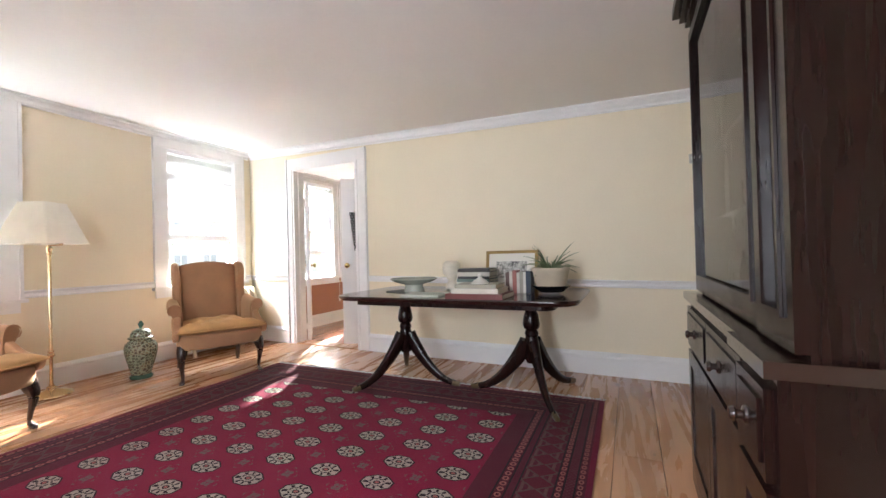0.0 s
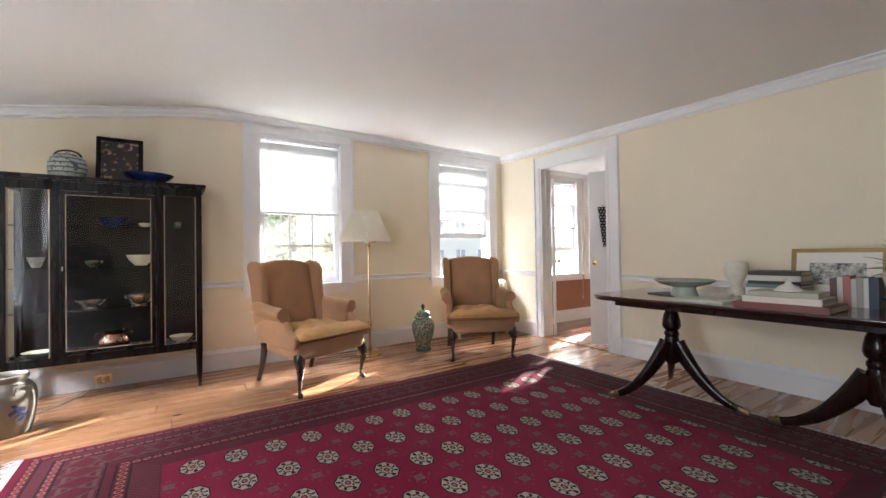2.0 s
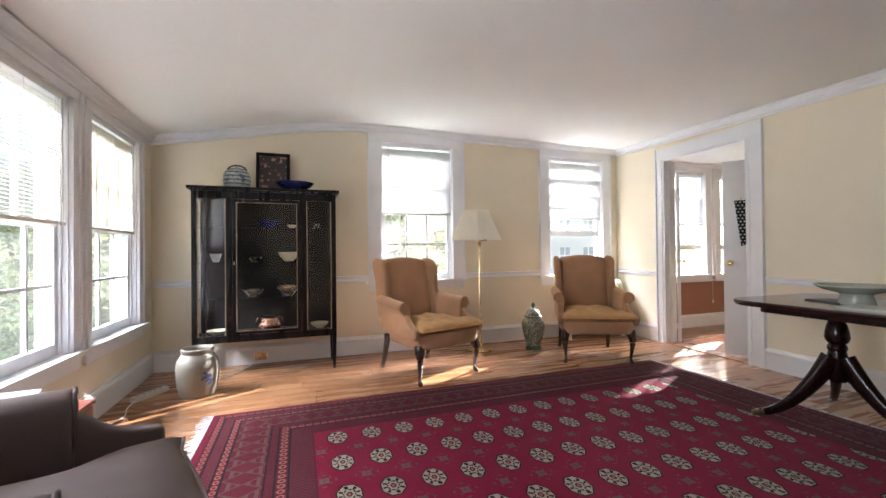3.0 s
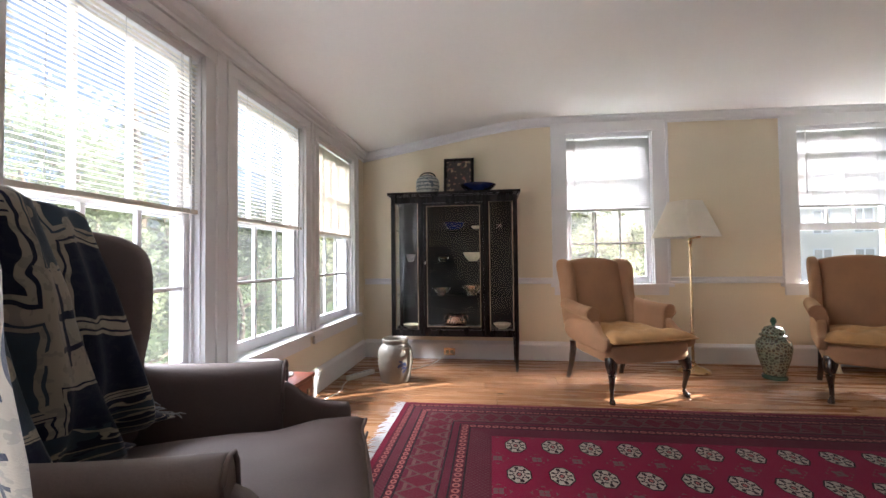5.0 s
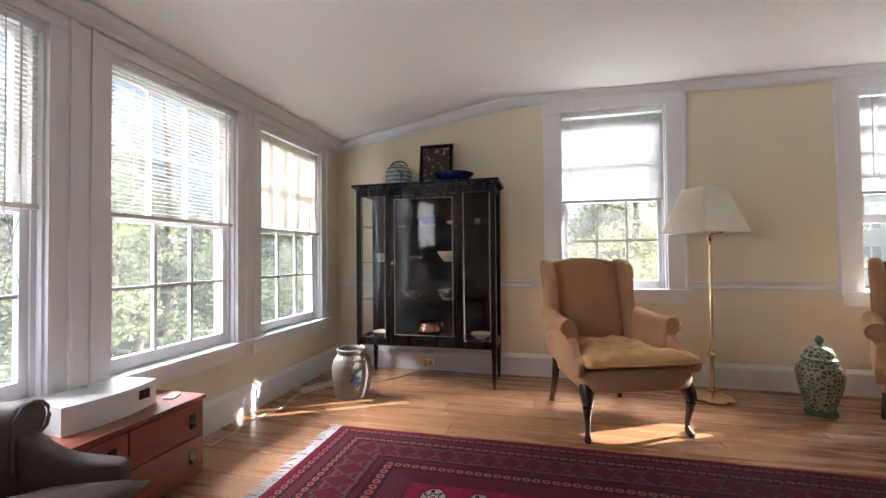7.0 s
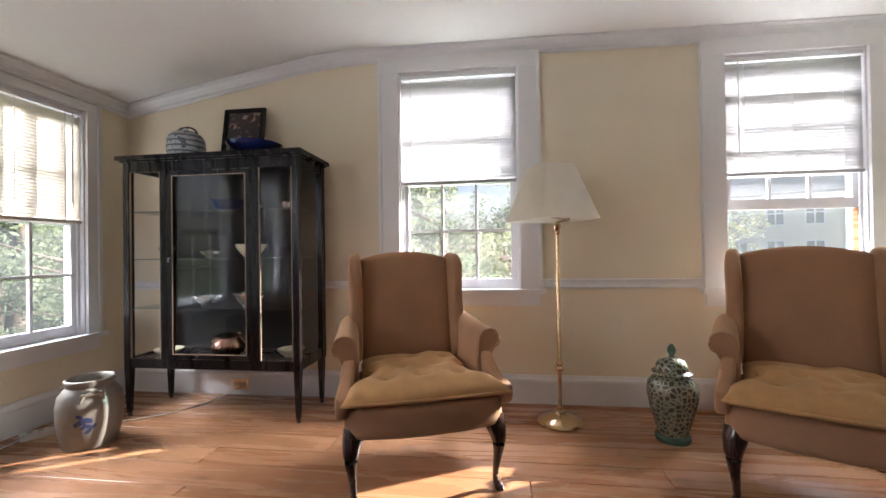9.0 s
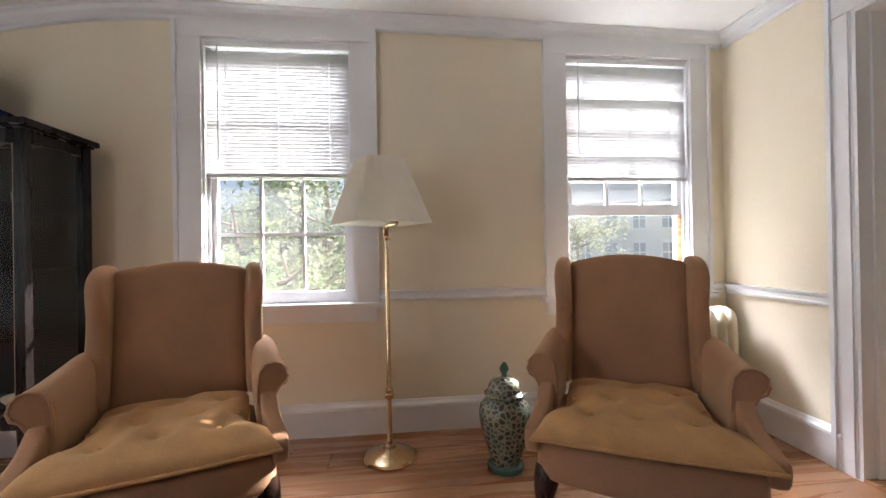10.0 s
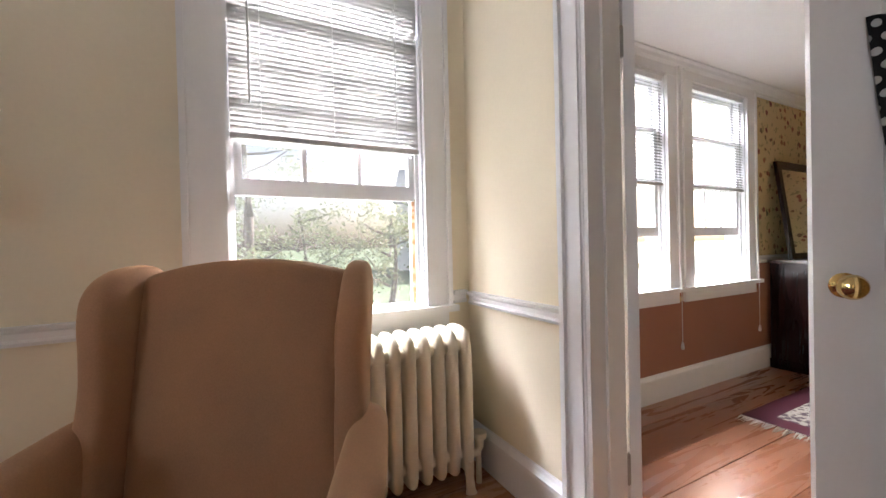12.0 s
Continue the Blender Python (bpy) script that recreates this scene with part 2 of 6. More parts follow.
def part(name, bm, material, parent, label="", smooth=False, angle=40, subdiv=0):
    bmesh.ops.recalc_face_normals(bm, faces=bm.faces)
    me = bpy.data.meshes.new(name)
    bm.to_mesh(me)
    bm.free()
    me.materials.append(material)
    if smooth:
        me.polygons.foreach_set("use_smooth", [True] * len(me.polygons))
        me.set_sharp_from_angle(angle=radians(angle))
    ob = new(name, me)
    ob.parent = parent
    if subdiv:
        mod = ob.modifiers.new("round", "SUBSURF")
        mod.levels = mod.render_levels = subdiv
        me.polygons.foreach_set("use_smooth", [True] * len(me.polygons))
    if label:
        tagged(ob, label)
    return ob


def clone(ob, m, parent=None):
    """Another piece on the same mesh."""
    o = new(ob.name, ob.data)
    o.parent = parent or ob.parent
    o.matrix_basis = m
    return o


def thing(name, m, label, category, group="", kind=""):
    ob = new(name)
    ob.empty_display_size = 0.1
    ob.matrix_world = m
    return tagged(ob, label, category, group, kind)


def open_frame(bm, a0, a1, b0, b1, c0, c1, wa, wc0, wc1, order=(0, 1, 2)):
    """A rectangular frame in one piece: thick along b, open in the middle of a and c."""
    loops = []
    for b in (b0, b1):
        for p in (((a0, c0), (a1, c0), (a1, c1), (a0, c1)), ((a0 + wa, c0 + wc0), (a1 - wa, c0 + wc0), (a1 - wa, c1 - wc1), (a0 + wa, c1 - wc1))):
            ring = []
            for a, c in p:
                v = [0, 0, 0]
                v[order[0]], v[order[1]], v[order[2]] = a, b, c
                ring.append(bm.verts.new(v))
            loops.append(ring)
    of, nf, ob, nb = loops
    for k in range(4):
        q = (k + 1) % 4
        bm.faces.new((of[k], of[q], nf[q], nf[k])), bm.faces.new((ob[k], nb[k], nb[q], ob[q]))
        bm.faces.new((of[k], ob[k], ob[q], of[q])), bm.faces.new((nf[k], nf[q], nb[q], nb[k]))


def framed(name, parent, material, a0, a1, b0, b1, c0, c1, wa, wc0=None, wc1=None, order=(0, 1, 2), bevel=0.003, label=""):
    bm = bmesh.new()
    open_frame(bm, a0, a1, b0, b1, c0, c1, wa, wc0 or wa, wc1 or wc0 or wa, order)
    if bevel:
        soften(bm, bevel)
    return part(name, bm, material, parent, label)


def board(name, parent, material, *boxes, bevel=0.003, label=""):
    bm = bmesh.new()
    for b in boxes:
        box(bm, *b)
    if bevel:
        soften(bm, bevel)
    return part(name, bm, material, parent, label)


# ---- the rooms' shell ----
WEST = Matrix(((0, -1, 0, -4.80), (1, 0, 0, 0), (0, 0, 1, 0), (0, 0, 0, 1)))        # u = y
BAY = Matrix(((-1, 0, 0, 0), (0, -1, 0, -0.12), (0, 0, 1, 0), (0, 0, 0, 1)))        # u = -x
NORTH = pose(-4.80, 5.19, 0, 0, 0, -1.9)                                            # u = x + 4.8
EAST = Matrix(((0, 1, 0, 0.50), (-1, 0, 0, 0), (0, 0, 1, 0), (0, 0, 0, 1)))         # u = -y
LOW = -0.06                                                                          # floor of the far room
WEST2 = Matrix(((0, -1, 0, -4.85), (1, 0, 0, 0), (0, 0, 1, LOW), (0, 0, 0, 1)))


def ceiling_z(y, x=-4.8):
    """The old ceiling: falls to the east and, beyond a soft bend, to the window bay."""
    a, b, k = 2.455 - 0.013 * (y - 1.7) - 0.034 * (x + 4.8), 2.185 + 0.175 * y, 0.06
    h = max(k - abs(a - b), 0) / k
    return min(a, b) - h * h * k * 0.25


def wall(name, m, u0, u1, z0, z1, thick, holes, material, label):
    us, zs = sorted({u0, u1, *(h[0] for h in holes), *(h[1] for h in holes)}), sorted({z0, z1, *(h[2] for h in holes), *(h[3] for h in holes)})
    bm = bmesh.new()
    at = {}

    def v(u, y, z):
        if (u, y, z) not in at:
            at[(u, y, z)] = bm.verts.new((u, y, z))
        return at[(u, y, z)]

    def solid(i, j):
        if not (0 <= i < len(us) - 1 and 0 <= j < len(zs) - 1):
            return False
        u, z = (us[i] + us[i + 1]) / 2, (zs[j] + zs[j + 1]) / 2
        return not any(h[0] < u < h[1] and h[2] < z < h[3] for h in holes)

    for i in range(len(us) - 1):
        for j in range(len(zs) - 1):
            if not solid(i, j):
                continue
            a, b, c, d = us[i], us[i + 1], zs[j], zs[j + 1]
            bm.faces.new((v(a, 0, c), v(b, 0, c), v(b, 0, d), v(a, 0, d)))
            bm.faces.new((v(a, thick, c), v(a, thick, d), v(b, thick, d), v(b, thick, c)))
            for ok, p, q in ((solid(i - 1, j), (a, c), (a, d)), (solid(i + 1, j), (b, c), (b, d)), (solid(i, j - 1), (a, c), (b, c)), (solid(i, j + 1), (a, d), (b, d))):
                if not ok:
                    bm.faces.new((v(p[0], 0, p[1]), v(p[0], thick, p[1]), v(q[0], thick, q[1]), v(q[0], 0, q[1])))
    ob = part(name, bm, material, None)
    ob.matrix_world = m
    return tagged(ob, label, "wall", kind="structure")


W_HOLES = [(2.0, 2.836, 0.757, 2.285), (4.125, 4.955, 0.757, 2.26)]
# The first bay hole is out of view, added to light the east end.
B_HOLES = [(0.50, 1.318, 0.49, 2.025), (1.545, 2.363, 0.49, 2.025), (2.60, 3.416, 0.49, 2.025), (3.635, 4.46, 0.49, 2.025)]
O_HOLES = [(6.10, 6.88, 0.76, 2.28), (7.17, 7.95, 0.76, 2.28)]
DOOR = (0.79, 1.755, 0.0, 2.12)
wall("wall_west", WEST, -0.30, 5.33, -0.3, 2.7, 0.16, W_HOLES, CREAM, "cream painted plaster wall with two windows")
wall("wall_south", BAY, -0.50, 4.80, -0.3, 2.7, 0.16, B_HOLES, CREAM, "cream painted wall with a row of windows")
wall("wall_north", NORTH, 0.0, 5.35, -0.3, 2.7, 0.14, [(DOOR[0], DOOR[1], -0.3, DOOR[3])], CREAM, "cream painted wall with a doorway")
wall("wall_east", EAST, -5.2, 0.3, -0.3, 2.7, 0.12, [], CREAM, "plain cream painted wall")

bm = bmesh.new()
ys = [-0.28 + 0.14 * k for k in range(41)]
xs = [-4.9 + 0.5 * k for k in range(12)]
lo = [[bm.verts.new((x, y, ceiling_z(y, x))) for y in ys] for x in xs]
hi = [[bm.verts.new((x, y, 2.72)) for y in ys] for x in xs]
for i in range(len(xs) - 1):
    for j in range(len(ys) - 1):
        bm.faces.new((lo[i][j], lo[i][j + 1], lo[i + 1][j + 1], lo[i + 1][j]))
        bm.faces.new((hi[i][j], hi[i + 1][j], hi[i + 1][j + 1], hi[i][j + 1]))
rim = [(i, 0) for i in range(len(xs))] + [(len(xs) - 1, j) for j in range(1, len(ys))] + [(i, len(ys) - 1) for i in range(len(xs) - 2, -1, -1)] + [(0, j) for j in range(len(ys) - 2, 0, -1)]
for (i, j), (p, q) in zip(rim, rim[1:] + rim[:1]):
    bm.faces.new((lo[i][j], lo[p][q], hi[p][q], hi[i][j]))
tagged(part("ceiling", bm, CEILING, None, smooth=True), "uneven white plaster ceiling sloping down to the window bay", "ceiling", kind="structure")

floor = tagged(board("floor", None, UNDER, (-4.9, 0.6, -0.25, 5.27, -0.3, -0.018), bevel=0), "wide old pine plank floor, honey coloured", "floor", kind="structure")

# far room
tagged(board("floor", None, UNDER, (-5.0, -2.8, 5.30, 10.1, -0.4, LOW - 0.018), bevel=0), "reddish pine plank floor of the far room", "floor", kind="structure")
FLORAL = plain("floral_wallpaper", (0.62, 0.46, 0.24), 0.7)
wall("wall_west_far", WEST2, 5.34, 10.1, -0.3, 2.75, 0.16, O_HOLES, FLORAL, "wall with floral paper above brown wainscot")
wall("wall_north_far", pose(-4.85, 10.0, LOW), 0.0, 2.1, -0.3, 2.75, 0.1, [], FLORAL, "papered end wall of the far room")
wall("wall_east_far", Matrix(((0, 1, 0, -2.84), (-1, 0, 0, 0), (0, 0, 1, LOW), (0, 0, 0, 1))), -10.1, -5.27, -0.3, 2.75, 0.1, [], FLORAL, "papered side wall of the far room")
tagged(board("ceiling", None, CEILING, (-4.98, -2.78, 5.28, 10.1, 2.40 + LOW, 2.7), bevel=0), "white plaster ceiling of the far room", "ceiling", kind="structure")

# ---- trim ----
CROWN = [(0, 0), (0.075, 0), (0.075, -0.012), (0.055, -0.02), (0.045, -0.04), (0.022, -0.058), (0.022, -0.075), (0.012, -0.082), (0, -0.082)]
RAIL = [(0, 0), (0.02, 0.002), (0.024, 0.014), (0.016, 0.022), (0.018, 0.042), (0.03, 0.05), (0.034, 0.062), (0, 0.064)]
BASE = [(0, 0), (0.022, 0), (0.022, 0.145), (0.03, 0.15), (0.028, 0.165), (0.016, 0.178), (0.01, 0.188), (0, 0.19)]


def moulding(name, m, profile, path, label, category, material=TRIM):
    bm = bmesh.new()
    strip(bm, profile, path)
    ob = part(name, bm, material, None)
    ob.matrix_world = m
    return tagged(ob, label, category, kind="structure")


wy = [-0.12 + 0.1 * k for k in range(53)] + [5.16]
moulding("trim_crown_west", WEST, CROWN, [(y, ceiling_z(y) + 0.002) for y in wy], "white crown moulding bending down with the ceiling", "crown moulding")
moulding("trim_crown_north", NORTH, CROWN, [(0.03, ceiling_z(5.15) + 0.002), (5.3, ceiling_z(5.05, 0.5) + 0.002)], "white crown moulding along the ceiling", "crown moulding")
moulding("trim_crown_south", BAY, CROWN, [(-0.5, ceiling_z(-0.09) + 0.002), (4.78, ceiling_z(-0.09) + 0.002)], "white crown moulding above the window bay", "crown moulding")
for a, b in ((-0.1, 1.865), (2.968, 3.99), (5.09, 5.165)):
    moulding("trim_chair_rail", WEST, RAIL, [(a, 0.77), (b, 0.77)], "white moulded chair rail on cream wall", "chair rail")
for a, b, fall in ((0.03, 0.705, 0.0), (1.905, 5.3, 0.045)):
    moulding("trim_chair_rail", NORTH, RAIL, [(a, 0.762), (b, 0.762 - fall)], "white moulded chair rail on cream wall", "chair rail")
moulding("baseboard_west", WEST, BASE, [(-0.1, 0), (5.165, 0)], "tall white baseboard with moulded cap", "baseboard")
moulding("baseboard_south", BAY, BASE, [(-0.5, 0), (4.77, 0)], "tall white baseboard with moulded cap", "baseboard")
moulding("baseboard_north_1", NORTH, BASE, [(0.03, 0), (0.72, 0)], "tall white baseboard beside the doorway", "baseboard")
moulding("baseboard_north_2", NORTH, BASE, [(1.89, 0), (5.3, 0)], "tall white baseboard with moulded cap", "baseboard")


def window(name, m, hole, casing, label, raised=0.0, inner=0.13):
    """A double-hung window, six panes over six, in its hole, with casing boards and stool."""
    u0, u1, z0, z1 = hole
    w = thing(name, m, label, "window", kind="structure")
    cl, cr, ct = casing
    board("casing", w, TRIM, (u0 - cl, u0 + 0.004, -0.022, 0, z0 + 0.012, z1 - 0.002))
    board("casing", w, TRIM, (u1 - 0.004, u1 + cr, -0.022, 0, z0 + 0.012, z1 - 0.002))
    board("head_casing", w, TRIM, (u0 - cl, u1 + cr, -0.024, 0, z1 - 0.001, z1 + ct))
    board("back_band", w, TRIM, (u0 - cl - 0.016, u0 - cl + 0.006, -0.034, 0, z0 + 0.012, z1 + ct))
    board("back_band", w, TRIM, (u1 + cr - 0.006, u1 + cr + 0.016, -0.034, 0, z0 + 0.012, z1 + ct))
    board("stool", w, TRIM, (u0 - cl - 0.035, u1 + cr + 0.035, -0.06, 0, z0 - 0.018, z0 + 0.012), bevel=0.006)
    board("apron", w, TRIM, (u0 - cl, u1 + cr, -0.018, 0, z0 - 0.10, z0 - 0.018))
    d = 0.158
    board("jamb", w, SASH, (u0, u0 + 0.014, 0.0, d, z0 + 0.012, z1 - 0.014), bevel=0)
    board("jamb", w, SASH, (u1 - 0.014, u1, 0.0, d, z0 + 0.012, z1 - 0.014), bevel=0)
    board("head_jamb", w, SASH, (u0, u1, 0.0, d, z1 - 0.014, z1), bevel=0)
    board("sill", w, SASH, (u0, u1, 0.0, 0.2, z0 - 0.02, z0 + 0.01), bevel=0.003)
    for uu in (u0 + 0.014, u1 - 0.032):
        board("stop_bead", w, SASH, (uu, uu + 0.018, 0.03, 0.042, z0 + 0.012, z1 - 0.014), bevel=0.002)
    mid = (z0 + z1) / 2
    for kind, y0, a, b in (("lower_sash", 0.046, z0 + 0.012 + raised, mid + 0.02 + raised), ("upper_sash", 0.086, mid - 0.02, z1 - 0.014)):
        y1, ua, ub = y0 + 0.034, u0 + 0.016, u1 - 0.016
        st, rt, rb = 0.044, (0.034 if kind == "lower_sash" else 0.05), (0.066 if kind == "lower_sash" else 0.034)
        sash = framed(kind, w, SASH, ua, ub, y0, y1, a, b, st, rb, rt, bevel=0.002)
        ga, gb, gc, gd = ua + st, ub - st, a + rb, b - rt
        for k in (1, 2):
            x = ga + (gb - ga) * k / 3
            board("muntin", sash, SASH, (x - 0.009, x + 0.009, y0 + 0.006, y1 - 0.006, gc, gd), bevel=0)
        z = (gc + gd) / 2
        board("muntin", sash, SASH, (ga, gb, y0 + 0.007, y1 - 0.007, z - 0.009, z + 0.009), bevel=0)
        for k in range(3):
            for c, e in ((gc, z), (z, gd)):
                xa, xb = ga + (gb - ga) * k / 3, ga + (gb - ga) * (k + 1) / 3
                bm = bmesh.new()
                bm.faces.new([bm.verts.new(p) for p in ((xa, y0 + 0.017, c), (xb, y0 + 0.017, c), (xb, y0 + 0.017, e), (xa, y0 + 0.017, e))])
                part("pane", bm, HAZY_GLASS, sash)
    return w


window("window_1", WEST, W_HOLES[0], (0.125, 0.125, 0.09), "white double-hung window with six panes over six")
window("window_2", WEST, W_HOLES[1], (0.125, 0.11, 0.09), "white double-hung window with its lower sash raised", raised=0.50)
w2 = [o for o in scene.objects if o.name == "window_2"][0]
board("wood_track", w2, PINE, (4.921, 4.941, 0.044, 0.084, 0.775, 1.275), bevel=0, label="bare wood sash track")
# Grey mesh with a little of the same imitated glare.
SCREEN = glass_mat("insect_screen", haze=0.02)
SCREEN.node_tree.nodes["Glossy BSDF"].inputs["Roughness"].default_value = 0.8
SCREEN.node_tree.nodes["Transparent BSDF"].inputs[0].default_value = (0.78, 0.78, 0.79, 1)
bm = bmesh.new()
bm.faces.new([bm.verts.new(p) for p in ((4.14, 0.13, 0.77), (4.94, 0.13, 0.77), (4.94, 0.13, 1.52), (4.14, 0.13, 1.52))])
part("insect_screen", bm, SCREEN, w2, "grey insect screen").visible_shadow = False
# The first of these windows and its blind are unseen additions, as is its lamp.
for k, h in enumerate(B_HOLES):
    window("window_%d" % (k + 3), BAY, h, (0.072, 0.072, 0.055), "white double-hung bay window, six panes over six")
for a, b in zip(B_HOLES, B_HOLES[1:]):
    mull = board("trim_bay_mullion", None, TRIM, (a[1] + 0.0885, b[0] - 0.0885, -0.024, 0, 0.503, 2.078), bevel=0.002)
    mull.matrix_world = BAY
    tagged(mull, "white mullion board between the bay windows", "trim", kind="structure")
for k, h in enumerate(O_HOLES):
    window("window_%d" % (k + 7), WEST2, h, (0.11, 0.11, 0.07), "white double-hung window of the far room", raised=0.37)


def blind(m, hole, bottom, tilt, label, wand=0, vinyl=BLIND):
    """A slatted blind hung in the window hole, down to bottom."""
    u0, u1, z0, z1 = hole
    b = thing("window_blind", m, label, "blind", "window blinds")
    ua, ub = u0 + 0.02, u1 - 0.02
    board("head_rail", b, SASH, (ua, ub, 0.002, 0.03, z1 - 0.044, z1 - 0.016), bevel=0.003)
    board("bottom_rail", b, vinyl, (ua, ub, 0.006, 0.028, bottom, bottom + 0.02), bevel=0.005)
    n = int((z1 - 0.055 - bottom - 0.02) / 0.021)
    bm = bmesh.new()
    rows = []
    for k in range(5):
        s = (k / 4 - 0.5) * 0.025
        rows.append([bm.verts.new((u, 0.017 + s * math.cos(tilt), s * math.sin(tilt) + 0.0022 * (1 - (2 * k / 4 - 1) ** 2))) for u in (ua, ub)])
    for p, q in zip(rows, rows[1:]):
        bm.faces.new((p[0], p[1], q[1], q[0]))
    bmesh.ops.solidify(bm, geom=bm.faces[:], thickness=0.0012)
    first = part("slat", bm, vinyl, b)
    for k in range(n):
        mm = Matrix.Translation((0, 0, bottom + 0.036 + 0.021 * k))
        if k == 0:
            first.matrix_basis = mm
        else:
            clone(first, mm)
    for f in (0.14, 0.5, 0.86):
        bm = bmesh.new()
        tube(bm, [(ua + (ub - ua) * f, 0.004, bottom + 0.01), (ua + (ub - ua) * f, 0.004, z1 - 0.03)], 0.0011, 5)
        part("ladder_cord", bm, BLIND, b)
    if wand < 0:
        loop = [(ub - 0.12 + 0.02 * math.sin(k * 0.9), -0.012, bottom - 0.02 - 0.33 * math.sin(math.pi * k / 14)) for k in range(15)]
        loop = [(x + 0.05 * k / 14, y, z) for k, (x, y, z) in enumerate(loop)]
        bm = bmesh.new()
        tube(bm, [(ub - 0.12, -0.012, z1 - 0.04)] + loop + [(ub - 0.07, -0.012, z1 - 0.04)], 0.0016, 5)
        part("pull_cord", bm, BLIND, b)
    if wand:
        bm = bmesh.new()
        uw = ua + 0.07 if wand > 0 else ub - 0.07
        tube(bm, [(uw, -0.006, z1 - 0.04), (uw, -0.006, z1 - 0.04 - abs(wand))], 0.004, 6)
        part("tilt_wand", bm, BLIND, b)
    return b


blind(WEST, W_HOLES[0], 1.50, -1.2, "white slatted blind lowered halfway, glowing with daylight", 0.66)
blind(WEST, W_HOLES[1], 1.485, -1.2, "white slatted blind lowered halfway, glowing with daylight", 0.6)
for h in B_HOLES[:2]:
    blind(BAY, h, 1.255, 0.12, "cream slatted blind lowered halfway with slats open", -0.6, BAY_BLIND)
blind(BAY, B_HOLES[2], 1.255, 0.12, "cream slatted blind lowered halfway with slats open", -0.6, BAY_BLIND)
blind(BAY, B_HOLES[3], 1.25, -1.05, "cream slatted blind lowered halfway with slats open", -0.6, BAY_BLIND)
for h in O_HOLES:
    blind(WEST2, h, 1.50, 0.7, "white slatted blind lowered halfway in the far room", 0.0)

# doorway
d0, d1, _, dz = DOOR
dw = thing("door_frame", NORTH, "white painted doorway casing and jambs", "door frame", kind="structure")
board("casing", dw, TRIM, (d0 - 0.093, d0, -0.02, 0, 0, dz))
board("casing", dw, TRIM, (d1, d1 + 0.125, -0.02, 0, 0, dz))
board("head_casing", dw, TRIM, (d0 - 0.093, d1 + 0.125, -0.022, 0, dz + 0.002, dz + 0.13))
board("back_band", dw, TRIM, (d0 - 0.108, d0 - 0.086, -0.034, 0, 0, dz + 0.13))
board("back_band", dw, TRIM, (d1 + 0.118, d1 + 0.14, -0.034, 0, 0, dz + 0.13))
board("jamb", dw, TRIM, (d0 - 0.001, d0 + 0.018, -0.018, 0.142, LOW, dz - 0.018), bevel=0.002)
board("jamb", dw, TRIM, (d1 - 0.018, d1 + 0.001, -0.018, 0.142, LOW, dz - 0.018), bevel=0.002)
board("head_jamb", dw, TRIM, (d0, d1, -0.018, 0.142, dz - 0.018, dz + 0.001), bevel=0.002)
board("casing_bead", dw, TRIM, (d0 - 0.022, d0 - 0.010, -0.027, -0.019, 0, dz), bevel=0.003)
board("casing_bead", dw, TRIM, (d1 + 0.010, d1 + 0.022, -0.027, -0.019, 0, dz), bevel=0.003)
board("door_stop", dw, TRIM, (d0 + 0.0175, d0 + 0.028, 0.05, 0.095, LOW, dz - 0.018), bevel=0.002)
board("door_stop", dw, TRIM, (d1 - 0.028, d1 - 0.0175, 0.05, 0.095, LOW, dz - 0.018), bevel=0.002)
board("threshold", dw, PINE, (d0 + 0.018, d1 - 0.018, -0.02, 0.15, -0.05, 0.012), bevel=0.006)


def door_leaf(name, m, width, height, label, knob_face):
    """A four-panel door; its hinge edge at the origin, along +x, thickness in y."""
    d = thing(name, m, label, "door", kind="structure")
    t, st = 0.036, 0.11
    levels = [(0.0, 0.22), (0.80, 0.98), (height - 0.12, height)]
    bm = bmesh.new()
    for a, b in ((0, st), (width - st, width), (width / 2 - 0.05, width / 2 + 0.05)):
        box(bm, a, b, 0, t, 0, height)
    for a, b in levels:
        box(bm, st, width / 2 - 0.05, 0, t, a, b), box(bm, width / 2 + 0.05, width - st, 0, t, a, b)
    part("stile_frame", bm, TRIM, d)
    for xa, xb in ((st, width / 2 - 0.05), (width / 2 + 0.05, width - st)):
        for (_, a), (b, _) in zip(levels, levels[1:]):
            board("panel", d, TRIM, (xa, xb, 0.012, t - 0.012, a, b), (xa + 0.03, xb - 0.03, 0.005, t - 0.005, a + 0.03, b - 0.03), bevel=0.004)
            for q in ((xa, xa + 0.012, a, b), (xb - 0.012, xb, a, b), (xa + 0.012, xb - 0.012, a, a + 0.012), (xa + 0.012, xb - 0.012, b - 0.012, b)):
                board("panel_moulding", d, TRIM, (q[0], q[1], 0.004, t - 0.004, q[2], q[3]), bevel=0.003)
    for side in (-1, 1):
        bm = bmesh.new()
        lathe(bm, [(0.0, 0.0), (0.03, 0.0), (0.032, 0.004), (0.026, 0.008), (0.012, 0.012), (0.011, 0.03), (0.022, 0.034), (0.03, 0.044), (0.031, 0.054), (0.026, 0.064), (0.014, 0.069), (0.0, 0.07)], 24)
        k = part("door_knob", bm, BRASS_BRIGHT, d, "polished brass knob", True)
        k.matrix_basis = pose(width - 0.06, 0 if side < 0 else t, 0.975, 90 if side < 0 else -90)
    return d


